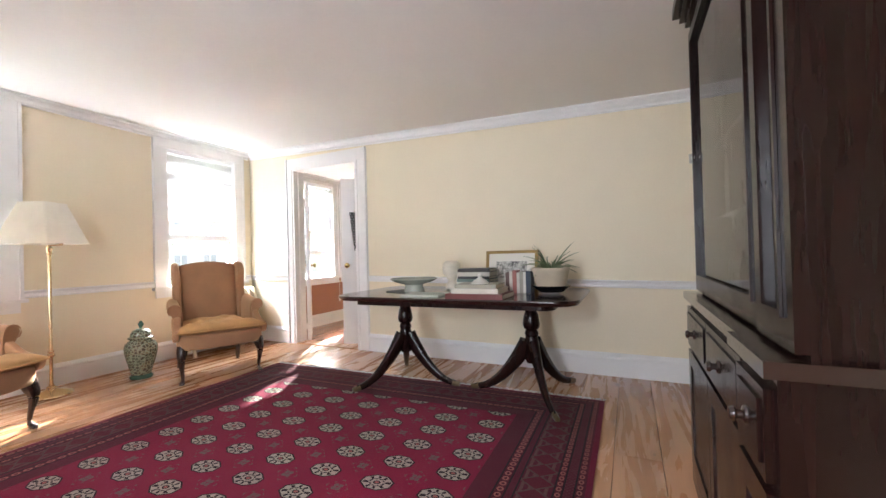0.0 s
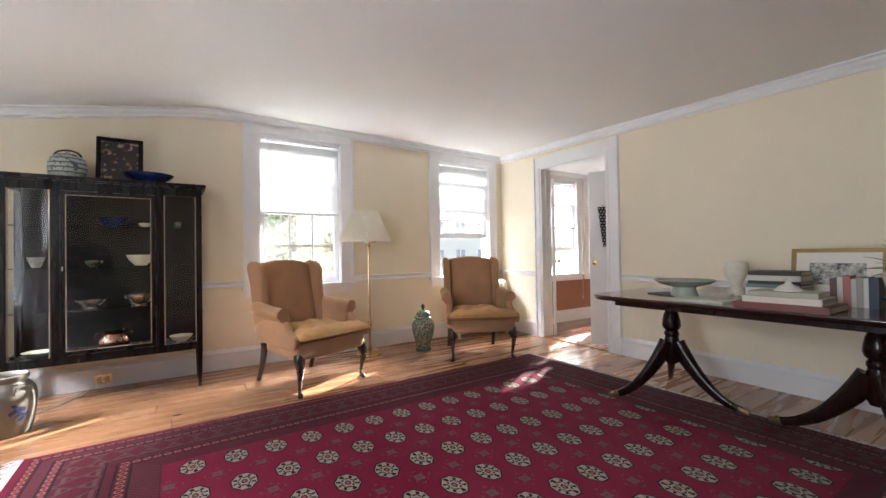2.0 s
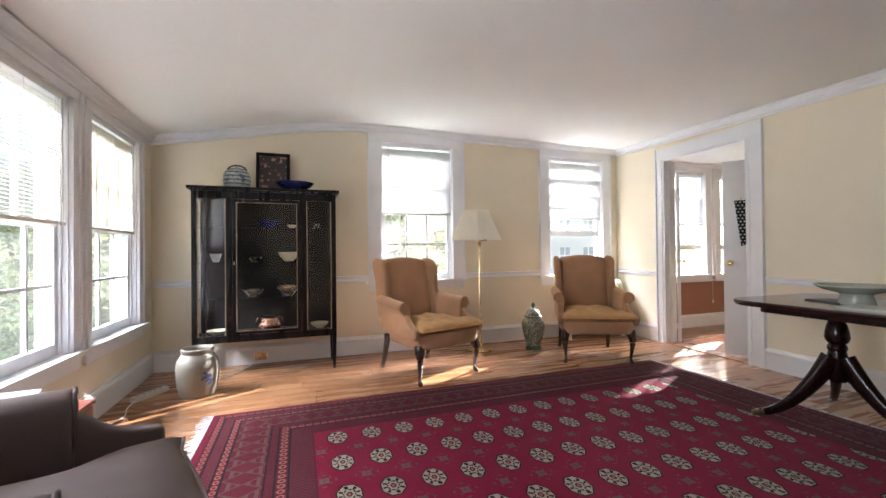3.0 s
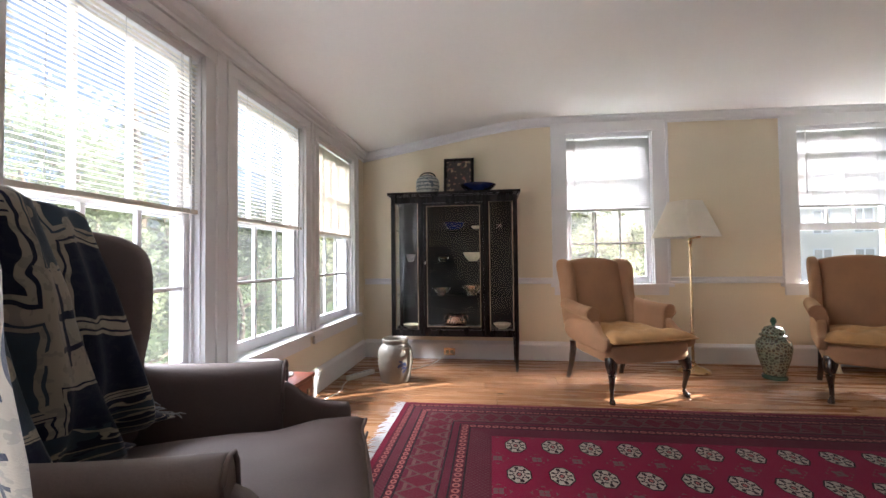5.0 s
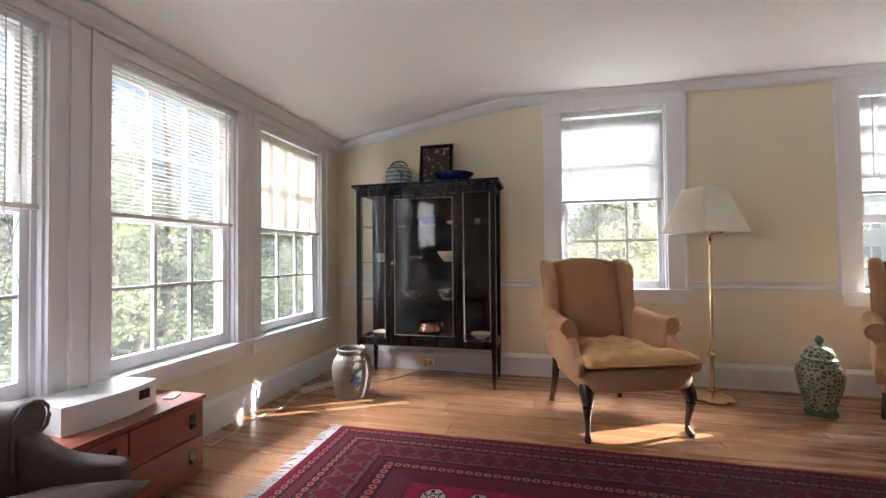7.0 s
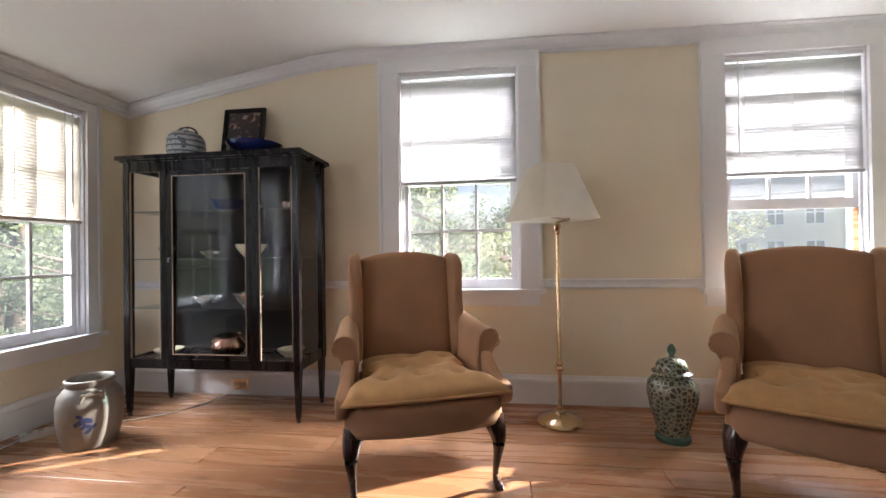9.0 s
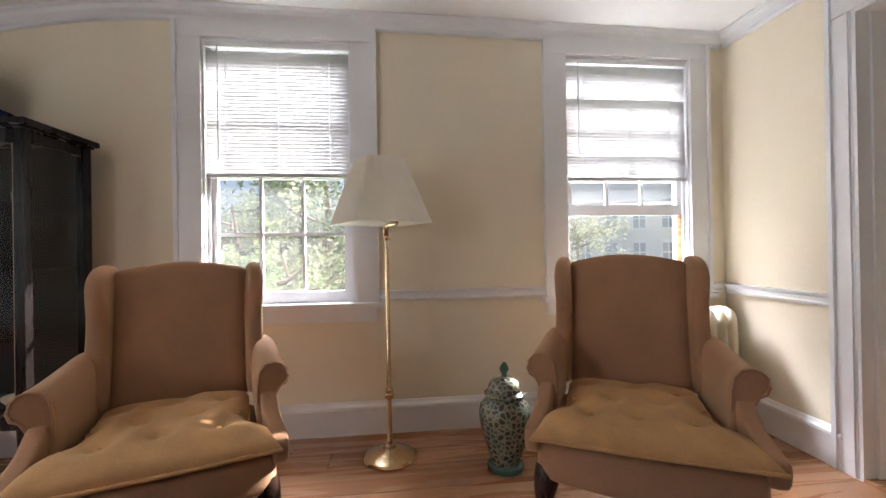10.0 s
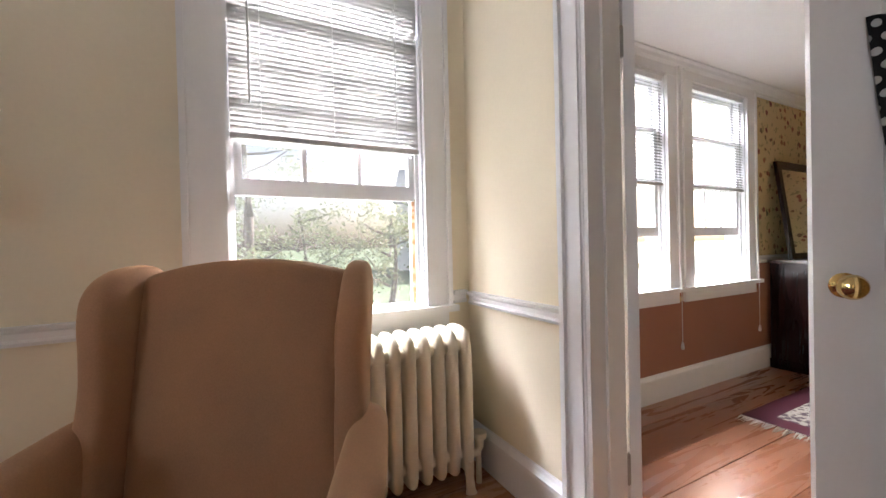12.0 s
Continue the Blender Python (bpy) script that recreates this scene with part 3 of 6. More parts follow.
BRASS_BRIGHT = plain("polished_brass", (0.80, 0.60, 0.25), 0.1, 1.0, 0.06, 20, 200, 0.02)
STEEL = plain("dull_hinge_steel", (0.4, 0.38, 0.35), 0.4, 1.0)
leaf = door_leaf("door_1", NORTH @ pose(d0 + 0.040, 0.186, LOW + 0.012, 0, 0, 133), 0.80, 2.04, "white panelled door swung wide open, edge on", 1)
for z in (0.32, 1.78):
    bm = bmesh.new()
    tube(bm, [(-0.004, 0.041, z - 0.055), (-0.004, 0.041, z - 0.05), (-0.004, 0.041, z + 0.05), (-0.004, 0.041, z + 0.055)], [0.003, 0.0065, 0.0065, 0.003], 8)
    box(bm, -0.002, 0.03, 0.0365, 0.0385, z - 0.045, z + 0.045)
    part("hinge", bm, STEEL, leaf)
hd = Vector((-2.885, 5.98)) - Vector((-3.565, 5.50))
leaf2 = door_leaf("door_2", pose(-2.885, 5.98, LOW + 0.015, 0, 0, math.degrees(math.atan2(-hd.y, -hd.x))), hd.length, 2.06, "white panelled door standing ajar with brass knob", 1)

# ---- outdoors ----
GRASS = plain("grass", (0.07, 0.11, 0.03), 0.9, vary=0.4, scale=0.8, grain=30, relief=0.5, dist=0.02)
bm = bmesh.new()
bm.faces.new([bm.verts.new((x, y, -0.9)) for x, y in ((-400, -400), (400, -400), (400, 400), (-400, 400))])
tagged(part("ground", bm, GRASS, None), "grassy ground around the house", "ground", kind="structure")

# ---- chairs ----
VELVET = plain("gold_velvet", (0.41, 0.222, 0.117), 0.85, vary=0.2, scale=4, grain=260, relief=0.3, sheen=0.6)
# Seat velvet: worn, and its colour also raised for the light falling on it.
WORN_LIT_VELVET = plain("worn_seat_velvet", (0.54, 0.305, 0.122), 0.85, vary=0.25, scale=7, grain=260, relief=0.3, sheen=0.3)
for m_ in (VELVET, WORN_LIT_VELVET):
    m_.node_tree.nodes["Principled BSDF"].inputs["Sheen Tint"].default_value = (1.0, 0.74, 0.44, 1)
    m_.node_tree.nodes["Principled BSDF"].inputs["Sheen Roughness"].default_value = 0.4
LEATHER = plain("grey_brown_leather", (0.12, 0.088, 0.084), 0.6, vary=0.14, scale=6, grain=180, relief=0.4)
LEG = wood("dark_leg_wood", (0.012, 0.006, 0.004), (0.05, 0.02, 0.012), 0.25, 0.4, 1.5, "Z")


def welt(points, r, material, parent):
    bm = bmesh.new()
    tube(bm, points, r, 6)
    return part("welt", bm, material, parent, smooth=True, angle=180)


def cabriole(parent, x, y, sx, sy, top):
    bm = bmesh.new()
    path = smooth_path([(-0.005, top + 0.04, 0.042), (0.014, top - 0.005, 0.042), (0.034, top - 0.05, 0.033), (0.03, top - 0.11, 0.022), (0.012, top - 0.175, 0.0155), (0.004, top - 0.225, 0.0135), (0.012, 0.028, 0.0155), (0.03, 0.014, 0.021), (0.036, 0.006, 0.02), (0.034, 0.0, 0.014)], 36)
    tube(bm, [(x + sx * o, y + sy * o, z) for o, z, r in path], [r for o, z, r in path], 12)
    part("front_leg", bm, LEG, parent, "dark turned cabriole leg", True, 60)


def wing_chair(m, label, cloth, group, tufted=True, tall=1.02, arm=0.66, group_category="armchair", tip=0.445, cut=0.08, reach=0.0):
    """A wing armchair that faces +x; its front feet stand near x = 0.28."""
    c = thing("wing_chair", m, label, group_category, group)
    # seat rail
    bm = bmesh.new()
    out = [(-0.33, 0.27), (-0.1, 0.31), (0.15, 0.33), (0.29, 0.342), (0.335, 0.315), (0.365, 0.15)]
    ring = out + [(0.372, 0)] + [(x, -y) for x, y in reversed(out)]
    loft(bm, [[(x * 0.98, y * 0.97, 0.275) for x, y in ring], [(x, y, 0.29) for x, y in ring], [(x, y, 0.40) for x, y in ring], [(x * 0.96, y * 0.96, 0.415) for x, y in ring]])
    part("seat_rail", bm, cloth, c, subdiv=2)
    # back
    bm = bmesh.new()
    rings = []
    for z, hw, xb, th in ((0.36, 0.262, -0.24, 0.12), (0.5, 0.265, -0.265, 0.135), (0.68, 0.268, -0.295, 0.135), (0.85, 0.27, -0.33, 0.12), (tall - 0.05, 0.27, -0.362, 0.10), (tall - 0.012, 0.262, -0.375, 0.075)):
        ring = []
        for k in range(7):
            y = -hw + 2 * hw * k / 6
            ring.append((xb + 0.018 * (1 - (y / hw) ** 2), y, z + (0.035 * (1 - (y / hw) ** 2) if z > 0.9 else 0)))
        for k in range(7):
            y = hw - 2 * hw * k / 6
            ring.append((xb - th, y * 1.0, z + (0.035 * (1 - (y / hw) ** 2) if z > 0.9 else 0)))
        rings.append(ring)
    loft(bm, rings)
    part("backrest", bm, cloth, c, subdiv=2)
    for s in (-1, 1):
        # wing
        bm = bmesh.new()
        wing = [(-0.50, tall - 0.03), (-0.44, tall + 0.005), (-0.36, tall + 0.002), (-0.30, tall - 0.012), (-0.25, tall - 0.055), (-0.232, tall - 0.13), (-0.232, 0.80), (-0.228, 0.72), (-0.21, arm - 0.01), (-0.17, 0.46), (-0.30, 0.42), (-0.40, 0.44), (-0.43, 0.72), (-0.47, 0.88)]
        wing = [(x + reach * max(0.0, min(1.0, (x + 0.38) / 0.1)) * min(1.0, max(0.0, (z - 0.6) / 0.2)), z) for x, z in wing]
        slab(bm, wing, 0.038, 0.02, lambda x, z: s * (0.266 + 0.07 * max(0, x + 0.42) + 0.012 * (z > 0.9)))
        part("wing", bm, cloth, c, subdiv=2)
        # arm: a scrolled section run forward, and a base that sweeps out to the seat front
        bm = bmesh.new()
        side = [(-0.34, 0.36), (0.0, 0.35), (0.29, 0.35), (0.335, 0.375), (0.345, tip - 0.01), (0.335, tip + 0.008), (0.30 - cut * 0.2, tip + 0.014), (0.262 - cut * 0.4, tip + 0.034), (0.236 - cut * 0.7, tip + 0.07), (0.222 - cut, tip + 0.125), (-0.05, tip + 0.13), (-0.34, 0.52)]
        slab(bm, side, 0.031, 0.012, lambda x, z: s * (0.297 + 0.045 * (x + 0.3) + 0.022 * max(0, min(1, (x - 0.1) / 0.2)) * max(0, min(1, (tip + 0.1 - z) / 0.1))))
        part("arm_base", bm, cloth, c, subdiv=2)
        bm = bmesh.new()
        sect = [(-0.038, 0.40), (-0.040, 0.52), (-0.038, arm - 0.08), (-0.030, arm - 0.03), (-0.008, arm - 0.004), (0.024, arm + 0.002), (0.048, arm - 0.006), (0.068, arm - 0.026), (0.073, arm - 0.052), (0.063, arm - 0.077), (0.042, arm - 0.087), (0.026, arm - 0.115), (0.022, 0.52), (0.024, 0.40)]
        rings = []
        for x, k, lift in ((-0.36, 0.8, 0.03), (-0.25, 0.92, 0.028), (-0.1, 1.0, 0.008), (0.05, 1.0, 0.0), (0.17 - cut, 1.05, 0.0), (0.205 - cut, 1.05, -0.001), (0.215 - cut, 0.95, -0.004)):
            rings.append([(x, s * (0.298 + 0.04 * (x + 0.3) + y * k), z + (lift if z > 0.5 else 0)) for y, z in sect])
        loft(bm, rings)
        part("arm", bm, cloth, c, subdiv=2)
        y0 = 0.298 + 0.04 * 0.51
        welt([(0.214 - cut, s * (y0 + y * 0.95), z - 0.004) for y, z in sect[1:13]], 0.0045, cloth, c)
        welt([(0.205 - cut + (0.13 + cut) * f * f, s * (0.298 + 0.035 * f + 0.03), tip + 0.09 - 0.09 * f) for f in (k / 8 for k in range(9))], 0.0045, cloth, c)
    # cushion
    bm = bmesh.new()
    tufts = [(-0.1, -0.16), (-0.1, 0.0), (-0.1, 0.16), (0.06, -0.22), (0.06, -0.08), (0.06, 0.08), (0.06, 0.22), (0.2, -0.16), (0.2, 0.0), (0.2, 0.16)]

    def place(u, v, top):
        x = -0.235 + 0.60 * u
        hw = 0.255 + 0.075 * min(1, max(0, (x - 0.14) / 0.1))
        y = (2 * v - 1) * hw
        edge = min(u, 1 - u, v, 1 - v)
        puff = (1 - (1 - min(edge / 0.22, 1)) ** 2) ** 0.5 if edge < 0.22 else 1.0
        crown = (1 - (2 * u - 1) ** 4) * (1 - (2 * v - 1) ** 4)
        z = 0.436 + (0.05 * puff + 0.026 * crown if top else -0.032 * puff)
        if top and tufted:
            near = min(math.hypot(x - a, y - b) for a, b in tufts)
            z -= 0.026 * math.exp(-near * near / 0.0009) + 0.012 * math.exp(-near * near / 0.006)
            z += 0.006 * puff * noise.noise((x * 26, y * 14, 5.7))
        if top:
            z += (0.016 if tufted else 0.006) * puff * noise.noise((x * 9, y * 9, 3.1))
        corner = max(0.0, abs(2 * v - 1) - 0.8) / 0.2 * max(0.0, u - 0.8) / 0.2
        x, y, z = x + 0.02 * corner, y * (1 + 0.05 * corner), z + 0.006 * corner
        x += 0.012 * (1 - (2 * v - 1) ** 2) * u
        return (x, y, z)

    a = sheet(bm, 30, 34, lambda u, v: place(u, v, True))
    b = sheet(bm, 30, 34, lambda u, v: place(u, v, False))
    bmesh.ops.remove_doubles(bm, verts=bm.verts, dist=0.0008)
    seat_cloth = WORN_LIT_VELVET if tufted else cloth
    cushion = part("seat_cushion", bm, seat_cloth, c, smooth=True, angle=180)
    edge = [place(1, k / 20, True) for k in range(21)]
    welt([(x, y, z) for x, y, z in edge], 0.006, seat_cloth, cushion)
    if not tufted:
        for s in (0.0, 1.0):
            welt([place(0.25 + 0.75 * k / 14, s, True) for k in range(15)], 0.005, seat_cloth, cushion)
        welt([(x + 0.004, y, z - 0.05) for x, y, z in edge], 0.005, seat_cloth, cushion)
    if tufted:
        for x, y in tufts:
            bm = bmesh.new()
            lathe(bm, [(0, 0.008), (0.007, 0.006), (0.010, 0.0), (0.0, -0.003)], 10)
            part("tuft_button", bm, seat_cloth, cushion).matrix_basis = Matrix.Translation((x, y, 0.476))
    for s in (-1, 1):
        cabriole(c, 0.285, s * 0.30, 0.72, 0.3 * s, 0.275)
        bm = bmesh.new()
        tube(bm, [(-0.30, s * 0.25, 0.33), (-0.30, s * 0.25, 0.27), (-0.33, s * 0.255, 0.12), (-0.375, s * 0.26, 0.0)], [0.03, 0.028, 0.021, 0.018], 8)
        part("back_leg", bm, LEG, c, "dark raked back leg", True, 60)
    return c


def facing(fa, fb, turn=0.0):
    """The pose of a chair by its two front feet, turned a little about their middle."""
    ax, ay, bx, by = *fa, *fb
    ang = math.atan2(by - ay, bx - ax) - math.pi / 2
    ang += radians(turn)
    mx, my = (ax + bx) / 2, (ay + by) / 2
    return pose(mx - 0.305 * math.cos(ang), my - 0.305 * math.sin(ang), 0, 0, 0, math.degrees(ang))


wing_chair(facing((-3.583, 2.055), (-3.762, 2.686), 4.0), "worn gold velvet wing armchair with tufted cushion beside the floor lamp", VELVET, "gold wing chairs")
wing_chair(facing((-3.74, 3.567), (-3.45, 4.148)), "gold velvet wing armchair with tufted cushion before the radiator", VELVET, "gold wing chairs")
grey = wing_chair(pose(-1.53, 0.495, 0, 0, 0, 111) @ Matrix.Diagonal((1.2, 1.06, 1.0, 1.0)), "dark grey leather wing armchair beside the bay windows", LEATHER, "", False, 1.13, 0.68, tip=0.5, cut=0.06, reach=0.06)

# throw over the leather chair
m_, t_, b_ = blank("navy_cream_throw")
v_ = coords(t_, (1, 1, 1), "UV")
sep = t_.nodes.new("ShaderNodeSeparateXYZ")
t_.links.new(v_, sep.inputs[0])
U, V = S(t_, sep.outputs[0]), S(t_, sep.outputs[1])
n_ = S(t_, noise_tex(t_, v_, 7.0, 3.0)) - 0.5
fine_ = S(t_, noise_tex(t_, v_, 60.0, 2.0))
PU, PV = U / 0.155 + n_ * 0.45, V / 0.125 + n_ * 0.5 + (U / 0.155).floor() * 0.37
pu, pv = PU.fract(), PV.fract()
edge_ = pu.min(pu.no()).min(pv.min(pv.no()))
pick_ = ((PU.floor() * 12.99 + PV.floor() * 78.23).sin() * 437.58).fract()
NAVY, CREAMY, TEAL = (0.012, 0.018, 0.05), (0.50, 0.44, 0.35), (0.055, 0.085, 0.12)
col_ = mix(t_, pick_ > 0.62, NAVY, TEAL)
house_ = (pick_ > 0.44).both(pick_ < 0.62)
grille = ((pu * 4.0).fract() < 0.22).max((pv * 3.0).fract() < 0.18)
col_ = mix(t_, house_, col_, mix(t_, grille.both(edge_ > 0.12), CREAMY, NAVY))
leaf_ = (((pu - 0.5) * 9.0).sin() * ((pv - 0.5) * 11.0).sin() + n_) > 0.62
col_ = mix(t_, leaf_.both(pick_ > 0.62), col_, CREAMY)
col_ = mix(t_, (edge_ > 0.05).both(edge_ < 0.085).max((edge_ < 0.03)), col_, CREAMY)
sea_ = V + n_ * 0.10 > 0.76
wave_ = ((V * 17.0 + n_ * 5.0 + (U * 30.0).sin() * 0.25).fract()) < 0.17
col_ = mix(t_, sea_, col_, mix(t_, wave_, mix(t_, n_ > 0.03, NAVY, TEAL), CREAMY))
col_ = mix(t_, (fine_ > 0.55) * 0.25, col_, (0.05, 0.06, 0.08))
t_.links.new(col_, b_.inputs["Base Color"])
b_.inputs["Roughness"].default_value, b_.inputs["Sheen Weight"].default_value = 0.95, 0.3
bump(t_, b_, noise_tex(t_, v_, 300.0, 2.0), 0.5, 0.002)
THROW = m_


def throw_at(u, v):
    """u across the chair's back, v from behind it over the top and down onto the seat."""
    path = [(-0.53, 0.72), (-0.505, 0.98), (-0.47, 1.13), (-0.40, 1.165), (-0.335, 1.12), (-0.275, 0.93), (-0.225, 0.72), (-0.20, 0.62), (-0.185, 0.56), (-0.165, 0.53)]
    p = v * (len(path) - 1)
    i = min(int(p), len(path) - 2)
    f = p - i
    x, z = path[i][0] * (1 - f) + path[i + 1][0] * f, path[i][1] * (1 - f) + path[i + 1][1] * f
    y = -0.42 + (0.54 + 0.16 * max(0.0, v - 0.35)) * u + 0.05 * math.sin(5 * v + 1)
    fold = 0.026 * math.sin(u * 21 + 2.2 * math.sin(v * 3)) + 0.012 * math.sin(u * 47 + 5 * v)
    wing = max(0, (0.22 - u) / 0.22)
    x += fold * (0.5 + v) + 0.03 + 0.05 * math.sin(math.pi * v) * (v > 0.4) + 0.10 * wing * (v > 0.35)
    z += (0.03 * wing + 0.05 * (1 - u) + 0.012 * noise.noise((u * 5, v * 5, 1))) if z > 0.9 else 0.0
    return (x, y, z + 0.035)


bm = bmesh.new()
grid = sheet(bm, 60, 70, throw_at)
uv = bm.loops.layers.uv.new("UVMap")
lut = {grid[i][j]: (i / 60 * 0.62, j / 70) for i in range(61) for j in range(71)}
for f in bm.faces:
    for l in f.loops:
        l[uv].uv = lut[l.vert]
bmesh.ops.solidify(bm, geom=bm.faces[:], thickness=0.006)
throw = thing("throw_blanket", grey.matrix_world.copy(), "navy and cream woven throw with fringe draped over armchair back", "blanket")
part("cloth", bm, THROW, throw, smooth=True, angle=180)
rng = random.Random(3)
bm = bmesh.new()
for k in range(150):
    v = 0.12 + 0.86 * k / 149
    x, y, z = throw_at(1.0, v)
    ln = rng.uniform(0.03, 0.055)
    dx, dz = rng.uniform(-0.015, 0.02), rng.uniform(-0.7, -0.2) * ln
    tube(bm, [(x, y, z), (x + dx * 0.5, y + ln * 0.6, z + dz * 0.3), (x + dx, y + ln, z + dz)], [0.0022, 0.002, 0.001], 4)
tagged(part("fringe", bm, plain("fringe_yarn", (0.22, 0.23, 0.25), 0.95), throw), kind="stuff")

# ---- rug ----
m_, t_, b_ = blank("red_bokhara_rug")
v_ = coords(t_)
sep = t_.nodes.new("ShaderNodeSeparateXYZ")
t_.links.new(v_, sep.inputs[0])
X, Y = S(t_, sep.outputs[0]), S(t_, sep.outputs[1])
HX, HY = 1.505, 1.875                       # half sizes of the woven part
FX, FY0, FY1 = 1.0, -1.26, 1.43             # the field with medallions
PX, PY = 0.2967, 0.1975                     # spacing of the medallions
RED, CRIMSON, MAROON, DARK, IVORY, ROSE = (0.235, 0.004, 0.037), (0.285, 0.005, 0.046), (0.08, 0.006, 0.019), (0.02, 0.008, 0.012), (0.45, 0.39, 0.31), (0.38, 0.13, 0.11)
mx, my = (X / PX + 0.5).fract() - 0.5, ((Y + 1.131) / PY + 0.5).fract() - 0.5
# each medallion, an eight-sided disc with petals
ax, ay = (mx * PX).abs() / 0.078, (my * PY).abs() / 0.056
disc = ax.max(ay).max((ax + ay) * 0.72)
ang = (my * PY).atan2(mx * PX)
petal = (ang * 8.0).sin()
ring_ = (disc < 1.0).both(disc > 0.93)
body = disc < 0.93
fuzz = S(t_, noise_tex(t_, v_, 95.0, 2.0)) - 0.5
spokes = body.both((petal + fuzz * 1.5) > 0.35).both(disc > 0.52).both(disc < 0.86)
spokes = spokes.max((disc > 0.40).both(disc < 0.52).both((petal + fuzz) < 0.5)).max((disc < 0.24).both(disc > 0.14))
core = disc < 0.14
halo = disc < 1.05
# small crosses between them
qx, qy = (X / PX).fract() - 0.5, ((Y + 1.131) / PY).fract() - 0.5
bx, by = (qx * PX).abs(), (qy * PY).abs()
cross = (bx + by) < 0.062
lace = ((bx * 130.0).sin() * (by * 130.0).sin()) > 0.1
field = (X.abs() < FX).both(Y > FY0).both(Y < FY1)
fn = S(t_, noise_tex(t_, v_, 2.2, 4.0))
base = mix(t_, fn, RED, CRIMSON)
c1 = mix(t_, cross.both(lace), base, (0.17, 0.10, 0.09))
c1 = mix(t_, halo, c1, (0.05, 0.008, 0.014))
c1 = mix(t_, ring_, c1, DARK)
c1 = mix(t_, body, c1, IVORY)
c1 = mix(t_, spokes, c1, DARK)
c1 = mix(t_, core, c1, ROSE)
# borders: distance to the outer edge, and the running coordinate along it
ex, ey0, ey1 = (X.abs() - HX) * -1.0, Y + HY, (Y - HY) * -1.0
sx, sy = ex / (HX - FX), (ey0 / (HY + FY0)).min(ey1 / (HY - FY1))
along_y = sx < sy
d = sx.min(sy)
run = Y * 1.0
run = run + (X - Y) * along_y.no()
tri = ((run / 0.11).fract() - 0.5).abs() * 2.0
chain = ((run / 0.045).fract() - 0.5).abs() * 2.0
c2 = mix(t_, fn, MAROON, (0.15, 0.012, 0.03))


def band(lo, hi):
    return (d > lo).both(d < hi)


wob = (d - 0.46).abs() * 6.5
c2 = mix(t_, band(0.30, 0.62).both(wob + tri * 0.9 > 0.98).both(((d * 90.0).sin() > 0.2)), c2, (0.15, 0.065, 0.06))
c2 = mix(t_, band(0.30, 0.62).both(wob + tri * 0.9 < 0.98), c2, (0.13, 0.008, 0.022))
c2 = mix(t_, band(0.30, 0.62).both(((wob + tri * 0.9) - 0.98).abs() < 0.10), c2, (0.12, 0.06, 0.055))
for lo, hi in ((0.07, 0.13), (0.24, 0.30), (0.70, 0.78)):
    mid = (lo + hi) / 2
    dot = ((d - mid) / ((hi - lo) / 2)).abs()
    c2 = mix(t_, band(lo, hi), c2, (0.10, 0.01, 0.02))
    c2 = mix(t_, (dot * dot + chain * chain < 0.62), c2, ROSE)
    c2 = mix(t_, (dot * dot + chain * chain < 0.14), c2, (0.10, 0.01, 0.02))
checks = ((run * 260.0).sin() * (d * 150.0).sin()) > 0.25
c2 = mix(t_, band(0.13, 0.24).both(checks), c2, (0.14, 0.04, 0.05))
c2 = mix(t_, band(0.80, 0.985).both(checks).both(along_y.no()), c2, (0.14, 0.04, 0.05))
c2 = mix(t_, d < 0.055, c2, (0.20, 0.006, 0.035))
for p in (0.14, 0.235, 0.305, 0.615, 0.69, 0.79):
    c2 = mix(t_, (d - p).abs() < 0.008, c2, DARK)
col_ = mix(t_, field, c2, c1)
pile = S(t_, noise_tex(t_, v_, 420.0, 2.0))
wear = S(t_, noise_tex(t_, v_, 5.0, 5.0))
col_ = mix(t_, 0.15, col_, ramp(t_, pile.socket, [(0.3, (0.02, 0.01, 0.01)), (0.7, (0.6, 0.45, 0.45))]), "OVERLAY")
col_ = mix(t_, (wear - 0.45) * 0.12, col_, (0.36, 0.20, 0.2))
t_.links.new(col_, b_.inputs["Base Color"])
b_.inputs["Roughness"].default_value, b_.inputs["Sheen Weight"].default_value = 0.95, 0.07
b_.inputs["Specular IOR Level"].default_value = 0.15
bump(t_, b_, pile.socket, 0.5, 0.003)
RUG = m_
rug = thing("area_rug", pose(-1.962, 2.512, 0, 0, 0, 0.4), "deep red hand-knotted rug with rows of ivory medallions and dark borders", "rug")
bm = bmesh.new()


def rug_at(u, v):
    x, y = (2 * u - 1) * HX, (2 * v - 1) * HY
    return (x + 0.004 * noise.noise((y * 2, 0, 7)), y, 0.009 + 0.0015 * noise.noise((x * 2.5, y * 2.5, 0)))


grid = sheet(bm, 40, 50, rug_at)
bmesh.ops.solidify(bm, geom=bm.faces[:], thickness=0.007)
part("woven_field", bm, RUG, rug, smooth=True)
rng = random.Random(11)
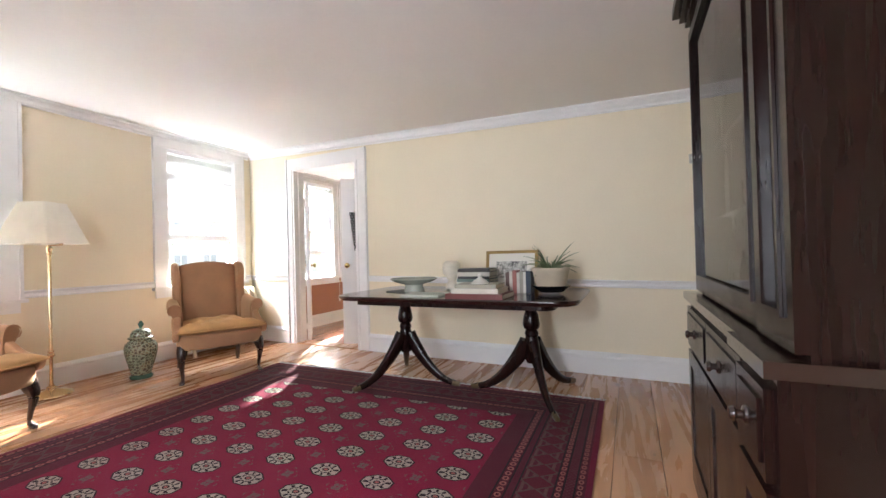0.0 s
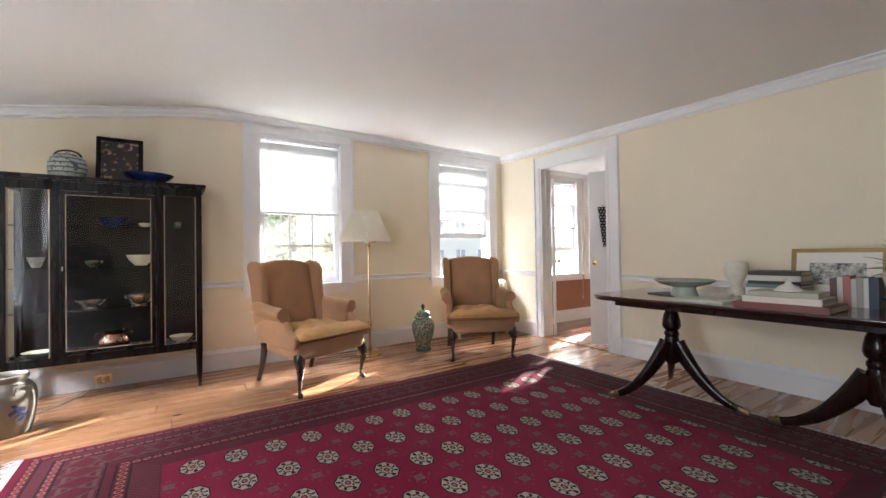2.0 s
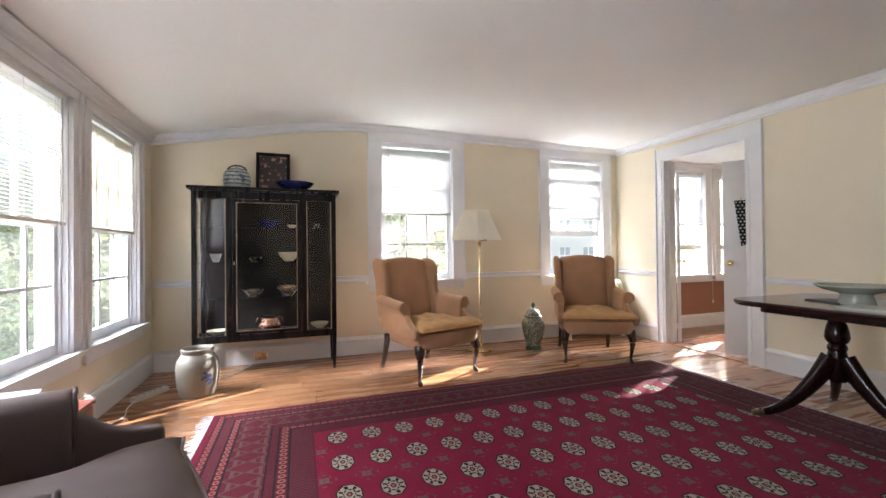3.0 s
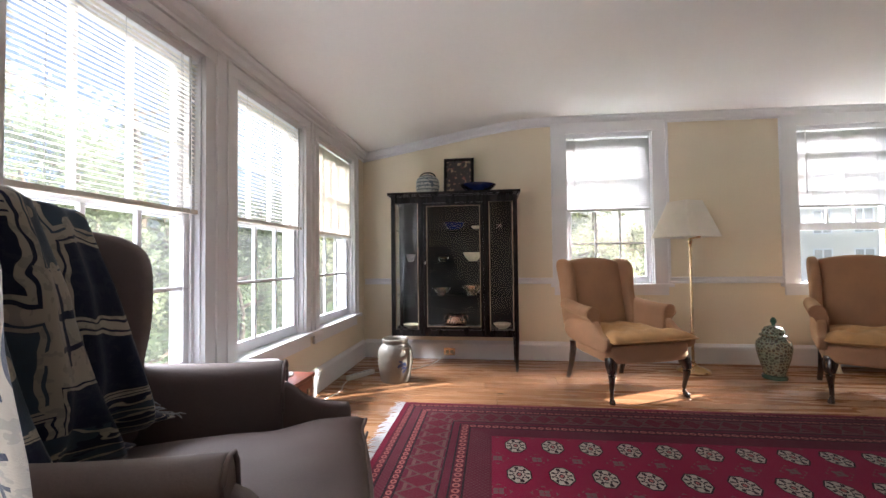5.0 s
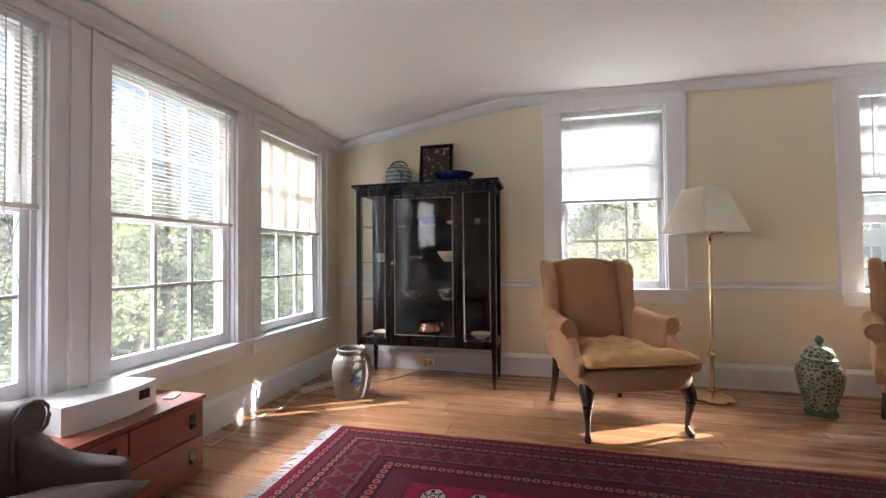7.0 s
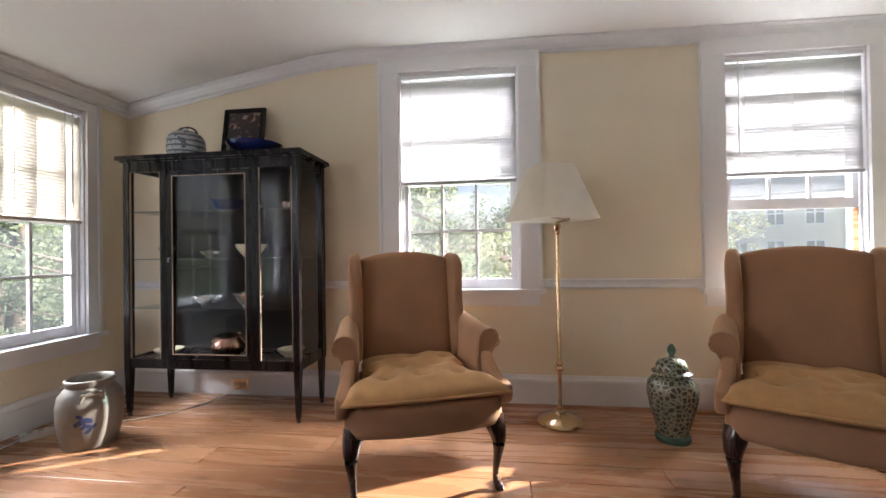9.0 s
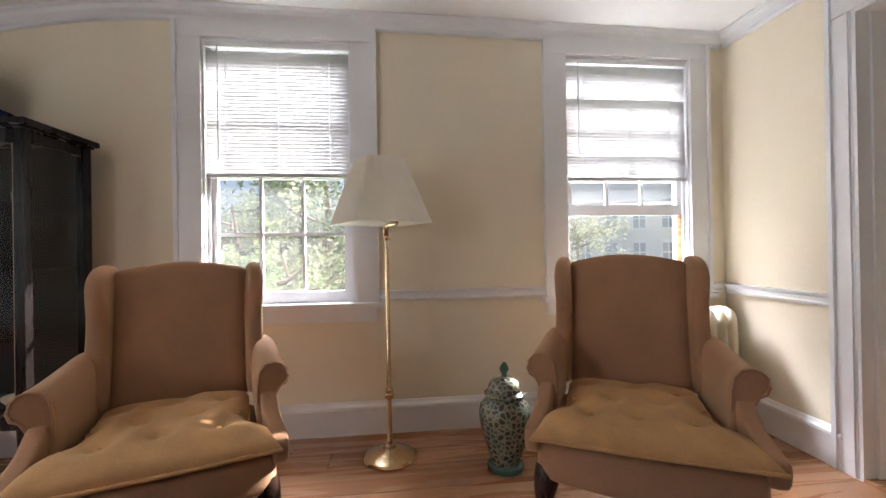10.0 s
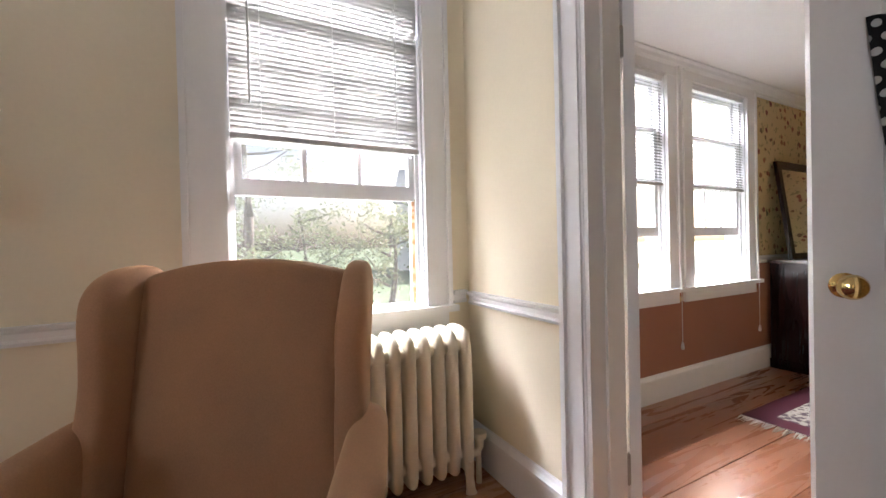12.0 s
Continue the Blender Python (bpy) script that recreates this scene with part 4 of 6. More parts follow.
for name, sign, n in (("fringe", -1, 330), ("fringe", 1, 330)):
    bm = bmesh.new()
    for k in range(n):
        x = -HX + 2 * HX * (k + rng.random()) / n
        tuft = 0.02 * math.sin(k * 0.9) + rng.uniform(-0.012, 0.012)
        ln = rng.uniform(0.045, 0.085) * (1.0 if sign < 0 else 0.6)
        tube(bm, [(x, sign * (HY - 0.004), 0.008), (x + tuft * 0.5, sign * (HY + ln * 0.5), 0.008 + rng.uniform(0, 0.006)), (x + tuft, sign * (HY + ln), 0.003)], [0.0032, 0.0028, 0.0015], 4)
    part(name, bm, plain("ivory_fringe", (0.55, 0.55, 0.56), 0.9), rug, "ivory knotted fringe")

# ---- dining table and what lies on it ----
TARNISH = plain("tarnished_brass", (0.16, 0.11, 0.06), 0.4, 0.9, 0.25, 30)
TX, TY, TZ = -1.475, 4.34, 0.745
table = thing("dining_table", pose(TX, TY, 0), "dark mahogany double-pedestal dining table with rounded corners", "table")


def rounded(hx, hy, r, n=8, clip=None):
    pts = []
    for cx, cy, a0 in ((hx - r, hy - r, 0), (-hx + r, hy - r, 90), (-hx + r, -hy + r, 180), (hx - r, -hy + r, 270)):
        for k in range(n + 1):
            a = radians(a0 + 90 * k / n)
            pts.append((cx + r * math.cos(a), cy + r * math.sin(a)))
    return pts


bm = bmesh.new()
loft(bm, [[(x * s, y * s2, TZ - 0.028 + h) for x, y in rounded(0.905, 0.475, 0.15)] for s, s2, h in ((0.985, 0.975, -0.006), (0.992, 0.986, 0.0), (0.994, 0.99, 0.008), (1.0, 1.0, 0.012), (1.0, 1.0, 0.022), (0.996, 0.993, 0.028))])
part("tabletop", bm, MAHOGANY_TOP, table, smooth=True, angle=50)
bm = bmesh.new()
loft(bm, [[(x, y, z) for x, y in rounded(0.75, 0.40, 0.08)] for z in (TZ - 0.07, TZ - 0.036)])
part("apron", bm, MAHOGANY, table, smooth=True, angle=40)
for s in (-1, 1):
    px = s * 0.525
    bm = bmesh.new()
    lathe(bm, [(0.0, TZ - 0.07), (0.075, TZ - 0.07), (0.075, TZ - 0.095), (0.05, TZ - 0.105), (0.042, TZ - 0.13), (0.05, TZ - 0.15), (0.058, TZ - 0.19), (0.062, TZ - 0.225), (0.055, TZ - 0.25), (0.04, TZ - 0.265), (0.048, TZ - 0.28), (0.05, TZ - 0.295), (0.043, TZ - 0.31), (0.048, TZ - 0.33), (0.05, TZ - 0.36), (0.052, TZ - 0.47), (0.04, TZ - 0.50), (0.0, TZ - 0.505)], 28, px, 0.0)
    part("pedestal_column", bm, MAHOGANY, table, "turned mahogany baluster column", True, 35)
    for a in ((180, 60, -60) if s > 0 else (0, 120, -120)):
        bm = bmesh.new()
        pts, rad = [], []
        for f in (k / 12 for k in range(13)):
            r = 0.03 + 0.41 * f
            z = 0.03 + 0.36 * (1 - f) ** 1.9
            pts.append((px + r * math.cos(radians(a)), r * math.sin(radians(a)), z))
            rad.append(0.042 * (1 - f) ** 1.3 + 0.022)
        tube(bm, pts, rad, 10, 0.62)
        leg = part("leg", bm, MAHOGANY, table, "sabre leg sweeping out to the floor", True, 50)
        bm = bmesh.new()
        c, q = math.cos(radians(a)), math.sin(radians(a))
        tube(bm, [(px + r * c, r * q, z) for r, z in ((0.415, 0.032), (0.45, 0.024), (0.475, 0.02))], [0.0225, 0.0225, 0.0195], 10, 0.8)
        part("foot_cap", bm, TARNISH, leg, "tarnished brass toe cap", True)

TOP = TZ + 0.0005
CELADON = plain("celadon_glaze", (0.33, 0.35, 0.30), 0.2, vary=0.12, scale=8, coat=0.4)
WHITE_CERAMIC = plain("white_ceramic", (0.72, 0.69, 0.63), 0.3, vary=0.05, scale=10, coat=0.3)
TERRACOTTA = plain("cream_pot_clay", (0.62, 0.53, 0.40), 0.6, vary=0.1, scale=9)
BLACK_GLAZE = plain("black_glaze", (0.01, 0.01, 0.012), 0.15, coat=0.5)
PAPER = plain("book_pages", (0.70, 0.65, 0.54), 0.8, vary=0.08, grain=300, stretch=(1, 1, 12))


def at_top(x, y, rz=0):
    return pose(x, y, TOP, 0, 0, rz)


dish = thing("pedestal_dish", at_top(-1.86, 4.25) @ Matrix.Diagonal((1, 1, 1.3, 1)), "wide grey-green celadon dish on a low foot", "dish")
bm = bmesh.new()
lathe(bm, [(0, 0), (0.085, 0), (0.082, 0.012), (0.07, 0.04), (0.075, 0.05), (0.15, 0.066), (0.187, 0.083), (0.185, 0.088), (0.14, 0.074), (0.05, 0.06), (0, 0.058)], 40)
part("bowl", bm, CELADON, dish, smooth=True, angle=50)


def book(m, w, h, t, colour, label, rough=0.5):
    """A closed book lying flat: spine along -y."""
    b = thing("book", m, label, "book", "books on the table")
    cover = plain("book_cover", colour, rough, vary=0.08, scale=12)
    board("cover", b, cover, (-w / 2, w / 2, -h / 2, h / 2, 0, 0.003), (-w / 2, w / 2, -h / 2, h / 2, t - 0.003, t), (-w / 2, w / 2, -h / 2 - 0.002, -h / 2 + 0.004, 0.0, t), bevel=0.001)
    board("pages", b, PAPER, (-w / 2 + 0.004, w / 2 - 0.004, -h / 2 + 0.004, h / 2 - 0.005, 0.0032, t - 0.0032), bevel=0, label="cream page block")
    return b


def pile(x, y, rz, rows):
    z = TOP
    for k, (w, h, t, colour, label) in enumerate(rows):
        book(Matrix.Translation((x, y, z)) @ pose(0, 0, 0, 0, 0, rz + (k * 37 % 9) - 4), w, h, t, colour, label)
        z += t + 0.0004


pile(-1.22, 4.02, 3, [(0.40, 0.28, 0.034, (0.16, 0.045, 0.04), "large dark red hardback book lying flat"), (0.33, 0.24, 0.032, (0.62, 0.58, 0.50), "cream jacketed hardback book in a pile"), (0.29, 0.21, 0.026, (0.36, 0.34, 0.27), "grey-green hardback book in a pile")])
pile(-1.38, 4.42, -2, [(0.30, 0.22, 0.03, (0.30, 0.31, 0.18), "olive cloth hardback book in a pile"), (0.28, 0.20, 0.022, (0.58, 0.55, 0.48), "pale jacketed book in a pile"), (0.27, 0.2, 0.026, (0.62, 0.62, 0.58), "white jacketed book in a pile"), (0.27, 0.2, 0.022, (0.16, 0.22, 0.20), "dark green book in a pile"), (0.26, 0.19, 0.02, (0.03, 0.03, 0.035), "black paperback book in a pile"), (0.27, 0.2, 0.032, (0.56, 0.53, 0.46), "thick pale jacketed book in a pile"), (0.26, 0.19, 0.026, (0.035, 0.03, 0.03), "black hardback book topping a pile")])
pile(-1.66, 4.06, 6, [(0.30, 0.22, 0.012, (0.50, 0.52, 0.46), "thin pale grey picture book"),])
pile(-1.98, 4.28, -14, [(0.22, 0.17, 0.008, (0.06, 0.06, 0.06), "thin black booklet lying on the table"),])

bust = thing("bust", at_top(-1.665, 4.56) @ Matrix.Diagonal((1.5, 1.3, 1.22, 1)), "small cream plaster bust on square base", "ornament")
bm = bmesh.new()
lathe(bm, [(0, 0.0), (0.042, 0.0), (0.044, 0.02), (0.03, 0.04), (0.026, 0.062), (0.036, 0.085), (0.05, 0.115), (0.057, 0.15), (0.055, 0.178), (0.04, 0.195), (0.0, 0.2)], 24)
for v in bm.verts:
    v.co.x *= 0.85
    v.co += Vector((0.006, 0.006, 0.004)) * noise.noise(v.co * 38)
part("figure", bm, plain("aged_plaster", (0.66, 0.60, 0.50), 0.7, vary=0.14, scale=25), bust, smooth=True, angle=70)

bell = thing("lidded_dish", Matrix.Translation((-1.22, 4.02, TOP + 0.0935)), "small white ceramic lidded dish on the books", "ornament")
bm = bmesh.new()
lathe(bm, [(0, 0), (0.06, 0), (0.062, 0.006), (0.05, 0.012), (0.044, 0.022), (0.02, 0.034), (0.012, 0.046), (0.017, 0.055), (0.012, 0.064), (0, 0.067)], 28)
part("body", bm, WHITE_CERAMIC, bell, smooth=True, angle=50)

stand_books = ((0.028, 0.15, (0.10, 0.05, 0.045)), (0.022, 0.16, (0.55, 0.52, 0.46)), (0.03, 0.165, (0.34, 0.12, 0.10)), (0.02, 0.15, (0.5, 0.48, 0.42)), (0.026, 0.16, (0.28, 0.26, 0.22)), (0.018, 0.155, (0.6, 0.58, 0.52)), (0.036, 0.16, (0.02, 0.035, 0.06)))
bx_ = -1.125
for t, h, colour in stand_books:
    b = thing("book", at_top(bx_ + t / 2, 4.37), "upright hardback book among others on the table", "book", "upright books")
    cover = plain("book_cover", colour, 0.5, vary=0.1, scale=14)
    board("cover", b, cover, (-t / 2, -t / 2 + 0.0025, -0.055, 0.055, 0, h), (t / 2 - 0.0025, t / 2, -0.055, 0.055, 0, h), (-t / 2, t / 2, -0.057, -0.052, 0, h), bevel=0.001)
    board("pages", b, PAPER, (-t / 2 + 0.0026, t / 2 - 0.0026, -0.051, 0.05, 0.003, h - 0.004), bevel=0)
    bx_ += t + 0.001

pic = thing("picture_frame", pose(-1.18, 4.66, TOP, -8, 0, -4), "gilt framed black and white print leaning on the table", "picture")
GILT = plain("old_gilt", (0.30, 0.20, 0.075), 0.4, 0.7, 0.2, 20)
w, h, k = 0.222, 0.315, 0.024
framed("frame", pic, GILT, -w, w, -0.012, 0.012, 0, h, k, bevel=0.004)
board("mat", pic, plain("picture_mat", (0.75, 0.72, 0.66), 0.8, vary=0.03), (-w + k, w - k, -0.002, 0.004, k, h - k), bevel=0)
m_, t_, b_ = blank("engraving")
vv = coords(t_, (1, 1, 1))
t_.links.new(ramp(t_, noise_tex(t_, vv, 34, 8, 0.7), [(0.38, (0.05, 0.05, 0.05)), (0.6, (0.6, 0.58, 0.54))]), b_.inputs["Base Color"])
board("print", pic, m_, (-0.13, 0.13, -0.004, -0.0025, 0.09, 0.225), bevel=0)

# plant
plant = thing("potted_plant", at_top(-0.80, 4.33) @ Matrix.Diagonal((1.17, 1.17, 1.06, 1)), "spiky green aloe plant in a cream clay pot", "plant")
bm = bmesh.new()
lathe(bm, [(0, 0.0), (0.045, 0.0), (0.06, 0.008), (0.062, 0.014), (0.04, 0.012), (0.0, 0.012)], 32)
part("trivet", bm, plain("zinc_stand", (0.45, 0.45, 0.43), 0.5, 0.3), plant)
bm = bmesh.new()
lathe(bm, [(0, 0.013), (0.07, 0.013), (0.11, 0.05), (0.116, 0.056), (0.108, 0.058), (0.068, 0.03), (0, 0.026)], 36)
part("saucer", bm, BLACK_GLAZE, plant, "glossy black saucer", True)
bm = bmesh.new()
lathe(bm, [(0, 0.028), (0.078, 0.028), (0.084, 0.036), (0.108, 0.15), (0.112, 0.155), (0.112, 0.175), (0.104, 0.176), (0.1, 0.16), (0, 0.158)], 36)
part("pot", bm, TERRACOTTA, plant, smooth=True)
LEAF = thin("aloe_leaf", (0.12, 0.165, 0.075), 0.15, 0.5)
rng = random.Random(8)
for k in range(46):
    a, ln, rise = rng.uniform(0, 6.28), rng.uniform(0.10, 0.27), rng.uniform(0.3, 1.4)
    bm = bmesh.new()
    pts, rad = [], []
    for f in (i / 8 for i in range(9)):
        r = 0.02 + ln * f * math.cos(rise * (1 - 0.2 * f)) * 0.8
        z = 0.16 + ln * math.sin(rise) * f - 0.09 * f * f * (1.2 - rise * 0.5)
        pts.append((r * math.cos(a + 0.25 * f), r * math.sin(a + 0.25 * f), z))
        rad.append(0.0048 * (1 - f) ** 0.7 + 0.0006)
    tube(bm, pts, rad, 6, 1.0)
    part("leaf", bm, LEAF, plant, smooth=True, angle=90)

# ---- floor lamp ----
lamp = thing("floor_lamp", pose(-4.50, 3.034, 0), "tall brass swing-arm floor lamp with square cream shade", "lamp")
bm = bmesh.new()
lathe(bm, [(0, 0), (0.135, 0), (0.138, 0.008), (0.13, 0.018), (0.115, 0.022), (0.10, 0.032), (0.06, 0.045), (0.034, 0.055), (0.03, 0.07), (0.02, 0.078), (0, 0.08)], 40)
part("base", bm, BRASS, lamp, smooth=True, angle=35)
bm = bmesh.new()
lathe(bm, [(0.014, 0.078), (0.018, 0.09), (0.0125, 0.10), (0.0125, 0.30), (0.024, 0.31), (0.026, 0.325), (0.018, 0.335), (0.022, 0.35), (0.012, 0.365), (0.0115, 1.12), (0.02, 1.13), (0.014, 1.14), (0.02, 1.16), (0.022, 1.175), (0.012, 1.185), (0.01, 1.20), (0, 1.20)], 20)
part("pole", bm, BRASS, lamp, smooth=True, angle=35)
bm = bmesh.new()
tube(bm, [(0, 0, 1.195), (0.07, 0.055, 1.20), (0.075, 0.06, 1.21), (0.01, -0.03, 1.225), (0.0, -0.035, 1.24), (0.0, -0.035, 1.31)], 0.0065, 8)
part("swing_arm", bm, BRASS, lamp, smooth=True)
bm = bmesh.new()
tube(bm, [(0, -0.035, 1.30), (0, -0.035, 1.36)], 0.017, 12)
tube(bm, [(0, -0.035, 1.36), (0, -0.035, 1.45)], 0.015, 12)
part("bulb", bm, WHITE_CERAMIC, lamp, smooth=True)
SHADE = thin("cream_lampshade", (0.90, 0.86, 0.78), 0.65, 0.8)
bm = bmesh.new()
rings = []
for half, z in ((0.20, 1.205), (0.199, 1.212), (0.105, 1.525), (0.105, 1.532)):
    rings.append([(x, y, z) for x, y in rounded(half, half, 0.016, 4)])
loft(bm, rings, False)
bmesh.ops.solidify(bm, geom=bm.faces[:], thickness=0.003)
part("shade", bm, SHADE, lamp, smooth=True, angle=30).matrix_basis = pose(0, -0.035, 0, 0, 0, 27)

# ---- ginger jar ----
m_, t_, b_ = blank("green_scaled_glaze")
vv = coords(t_, (1, 1, 1))
vo = t_.nodes.new("ShaderNodeTexVoronoi")
vo.feature = "DISTANCE_TO_EDGE"
vo.inputs["Scale"].default_value, vo.inputs["Randomness"].default_value = 38.0, 0.7
t_.links.new(vv, vo.inputs["Vector"])
e_ = S(t_, vo.outputs[0])
nn = S(t_, noise_tex(t_, vv, 9.0))
c_ = mix(t_, nn > 0.5, (0.12, 0.15, 0.10), (0.20, 0.16, 0.08))
c_ = mix(t_, (e_ > 0.17).both(nn > 0.42), c_, (0.075, 0.065, 0.045))
c_ = mix(t_, e_ < 0.085, c_, (0.27, 0.31, 0.23))
t_.links.new(c_, b_.inputs["Base Color"])
b_.inputs["Roughness"].default_value, b_.inputs["Coat Weight"].default_value = 0.18, 0.5
SCALED = m_
GREEN_GLAZE = plain("green_glaze", (0.05, 0.12, 0.085), 0.2, vary=0.3, scale=20, coat=0.5)
jar = thing("ginger_jar", pose(-4.335, 3.60, 0), "green and ochre patterned ceramic ginger jar with lid", "jar")
bm = bmesh.new()
lathe(bm, [(0, 0), (0.088, 0), (0.09, 0.012), (0.088, 0.024), (0.075, 0.034), (0, 0.034)], 40)
part("foot", bm, GREEN_GLAZE, jar, "green glazed foot ring", True, 40)
bm = bmesh.new()
lathe(bm, [(0.074, 0.03), (0.078, 0.05), (0.092, 0.10), (0.112, 0.17), (0.125, 0.235), (0.127, 0.27), (0.12, 0.305), (0.10, 0.33), (0.078, 0.345), (0.072, 0.352), (0, 0.352)], 44)
part("body", bm, SCALED, jar, smooth=True, angle=60)
bm = bmesh.new()
lathe(bm, [(0.07, 0.352), (0.098, 0.354), (0.1, 0.364), (0.086, 0.372), (0.08, 0.376), (0.078, 0.40), (0.062, 0.425), (0.035, 0.438), (0.02, 0.442), (0, 0.443)], 40)
lid = part("lid", bm, SCALED, jar, smooth=True, angle=40)
bm = bmesh.new()
lathe(bm, [(0.016, 0.44), (0.012, 0.452), (0.024, 0.475), (0.02, 0.492), (0.008, 0.51), (0, 0.512)], 8)
part("finial", bm, GREEN_GLAZE, lid, "dark green pointed finial")

# ---- stoneware crock ----
STONEWARE = plain("grey_stoneware", (0.20, 0.178, 0.146), 0.5, vary=0.16, scale=7, grain=80, coat=0.08)
COBALT = plain("cobalt_slip", (0.03, 0.045, 0.12), 0.4, vary=0.3, scale=30)
crock = thing("stoneware_crock", pose(-4.0, 0.42, 0), "salt-glazed grey stoneware crock with blue painted flower", "crock")
bm = bmesh.new()
PROF = [(0, 0), (0.118, 0), (0.124, 0.01), (0.138, 0.08), (0.147, 0.16), (0.148, 0.22), (0.14, 0.27), (0.115, 0.305), (0.104, 0.318), (0.107, 0.33), (0.112, 0.336), (0.112, 0.355), (0.104, 0.36), (0.096, 0.354), (0.094, 0.32), (0.11, 0.28), (0.12, 0.1), (0, 0.06)]
lathe(bm, PROF, 48)
part("body", bm, STONEWARE, crock, smooth=True, angle=50)
for s in (0.9, 4.0):
    bm = bmesh.new()
    tube(bm, [(0.132 * math.cos(s + a), 0.132 * math.sin(s + a), 0.285 + h) for a, h in ((-0.35, -0.03), (-0.28, 0.005), (-0.1, 0.012), (0.1, 0.012), (0.28, 0.005), (0.35, -0.03))], 0.013, 8)
    part("ear_handle", bm, STONEWARE, crock, smooth=True)
rng = random.Random(4)
bm = bmesh.new()
for k in range(15):
    a, z = 0.62 + rng.gauss(0, 0.17), 0.15 + rng.gauss(0, 0.028)
    r = 0.1475
    sz, tilt_ = rng.uniform(0.011, 0.021), rng.uniform(0, 3.1)
    ring = []
    for q in range(8):
        p = 2 * math.pi * q / 8
        du, dv = sz * math.cos(p), sz * 0.5 * math.sin(p)
        u, v = du * math.cos(tilt_) - dv * math.sin(tilt_), du * math.sin(tilt_) + dv * math.cos(tilt_)
        rr = np.interp(z + v, [0.08, 0.16, 0.22, 0.27], [0.138, 0.147, 0.148, 0.14]) + 0.0012
        ring.append(bm.verts.new((rr * math.cos(a + u / r), rr * math.sin(a + u / r), z + v)))
    bm.faces.new(ring)
part("painted_flower", bm, COBALT, crock, "cobalt blue brushed flower")

# ---- china hutch by the east wall ----
hutch = thing("china_hutch", pose(0, 0, 0), "tall dark mahogany breakfront china hutch with glass doors", "hutch")
HB, HM = 3.52, 2.53          # far end and the step of the front
HN = 2.29                    # near end
xa, xb, xw = -0.045, -0.06, 0.46
board("base_case", hutch, MAHOGANY, (xa, xw, HM, HB, 0.06, 0.82), (xb, xw, HN, HM, 0.06, 0.82), bevel=0.004)
board("plinth", hutch, MAHOGANY, (xa - 0.012, xw, HM, HB + 0.012, 0, 0.07), (xb - 0.012, xw, HN - 0.012, HM, 0, 0.07), bevel=0.006)
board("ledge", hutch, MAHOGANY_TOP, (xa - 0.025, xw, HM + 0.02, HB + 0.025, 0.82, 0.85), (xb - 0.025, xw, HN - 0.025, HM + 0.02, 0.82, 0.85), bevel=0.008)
ux, un = 0.0, -0.012          # fronts of the upper case
board("back_panel", hutch, MAHOGANY, (xw - 0.02, xw, HN, HB, 0.85, 2.05), bevel=0)
board("side_panel", hutch, MAHOGANY, (ux, xw - 0.02, HB - 0.022, HB, 0.85, 2.05))
board("side_panel", hutch, MAHOGANY, (un, xw - 0.02, HN, HN + 0.022, 0.85, 2.05))
board("divider", hutch, MAHOGANY, (un, xw - 0.02, HM - 0.011, HM + 0.011, 0.85, 2.05))
board("top_panel", hutch, MAHOGANY, (un, xw - 0.02, HN + 0.022, HM - 0.011, 2.02, 2.05), bevel=0)
board("top_panel", hutch, MAHOGANY, (ux, xw - 0.02, HM + 0.011, HB - 0.022, 2.02, 2.05), bevel=0)
for z in (1.16, 1.46, 1.75):
    board("shelf", hutch, MAHOGANY, (ux + 0.05, xw - 0.02, HM + 0.011, HB - 0.022, z, z + 0.016), bevel=0.002)
    board("shelf", hutch, MAHOGANY, (un + 0.05, xw - 0.02, HN + 0.022, HM - 0.011, z, z + 0.016), bevel=0.002)
bm = bmesh.new()
for o, z0, z1 in ((0.012, 2.0, 2.05), (0.03, 2.05, 2.085), (0.05, 2.085, 2.12), (0.075, 2.12, 2.16)):
    box(bm, ux - o, xw, HM, HB + o, z0, z1), box(bm, un - o, xw, HN - o, HM, z0 + 0.001, z1 + 0.001)
soften(bm, 0.006)
part("cornice", bm, MAHOGANY, hutch, "stepped crown cornice")


def glazed_door(parent, x, y0, y1, z0, z1, st=0.05):
    d = framed("glass_door", parent, MAHOGANY, y0, y1, x - 0.022, x, z0, z1, st, st + 0.01, st, (1, 0, 2))
    framed("glass_bead", d, MAHOGANY, y0 + st - 0.004, y1 - st + 0.004, x - 0.028, x - 0.0225, z0 + st, z1 - st + 0.004, 0.012, 0.014, 0.012, (1, 0, 2), bevel=0.002)
    bm = bmesh.new()
    bm.faces.new([bm.verts.new((x - 0.011, y, z)) for y, z in ((y0 + st, z0 + st), (y1 - st, z0 + st), (y1 - st, z1 - st), (y0 + st, z1 - st))])
    part("pane", bm, GLASS, d)
    return d


gd = glazed_door(hutch, ux, HM + 0.012, HB - 0.001, 0.86, 2.0, 0.055)
bm = bmesh.new()
tube(bm, [(ux - 0.03, HB - 0.03, 1.42), (ux - 0.03, HB - 0.03, 1.46)], 0.008, 8)
box(bm, ux - 0.03, ux - 0.02, HB - 0.06, HB - 0.005, 1.434, 1.446)
part("door_catch", bm, STEEL, gd, "dark metal door catch")
glazed_door(hutch, un, HN + 0.001, HM - 0.012, 0.86, 2.0, 0.055)
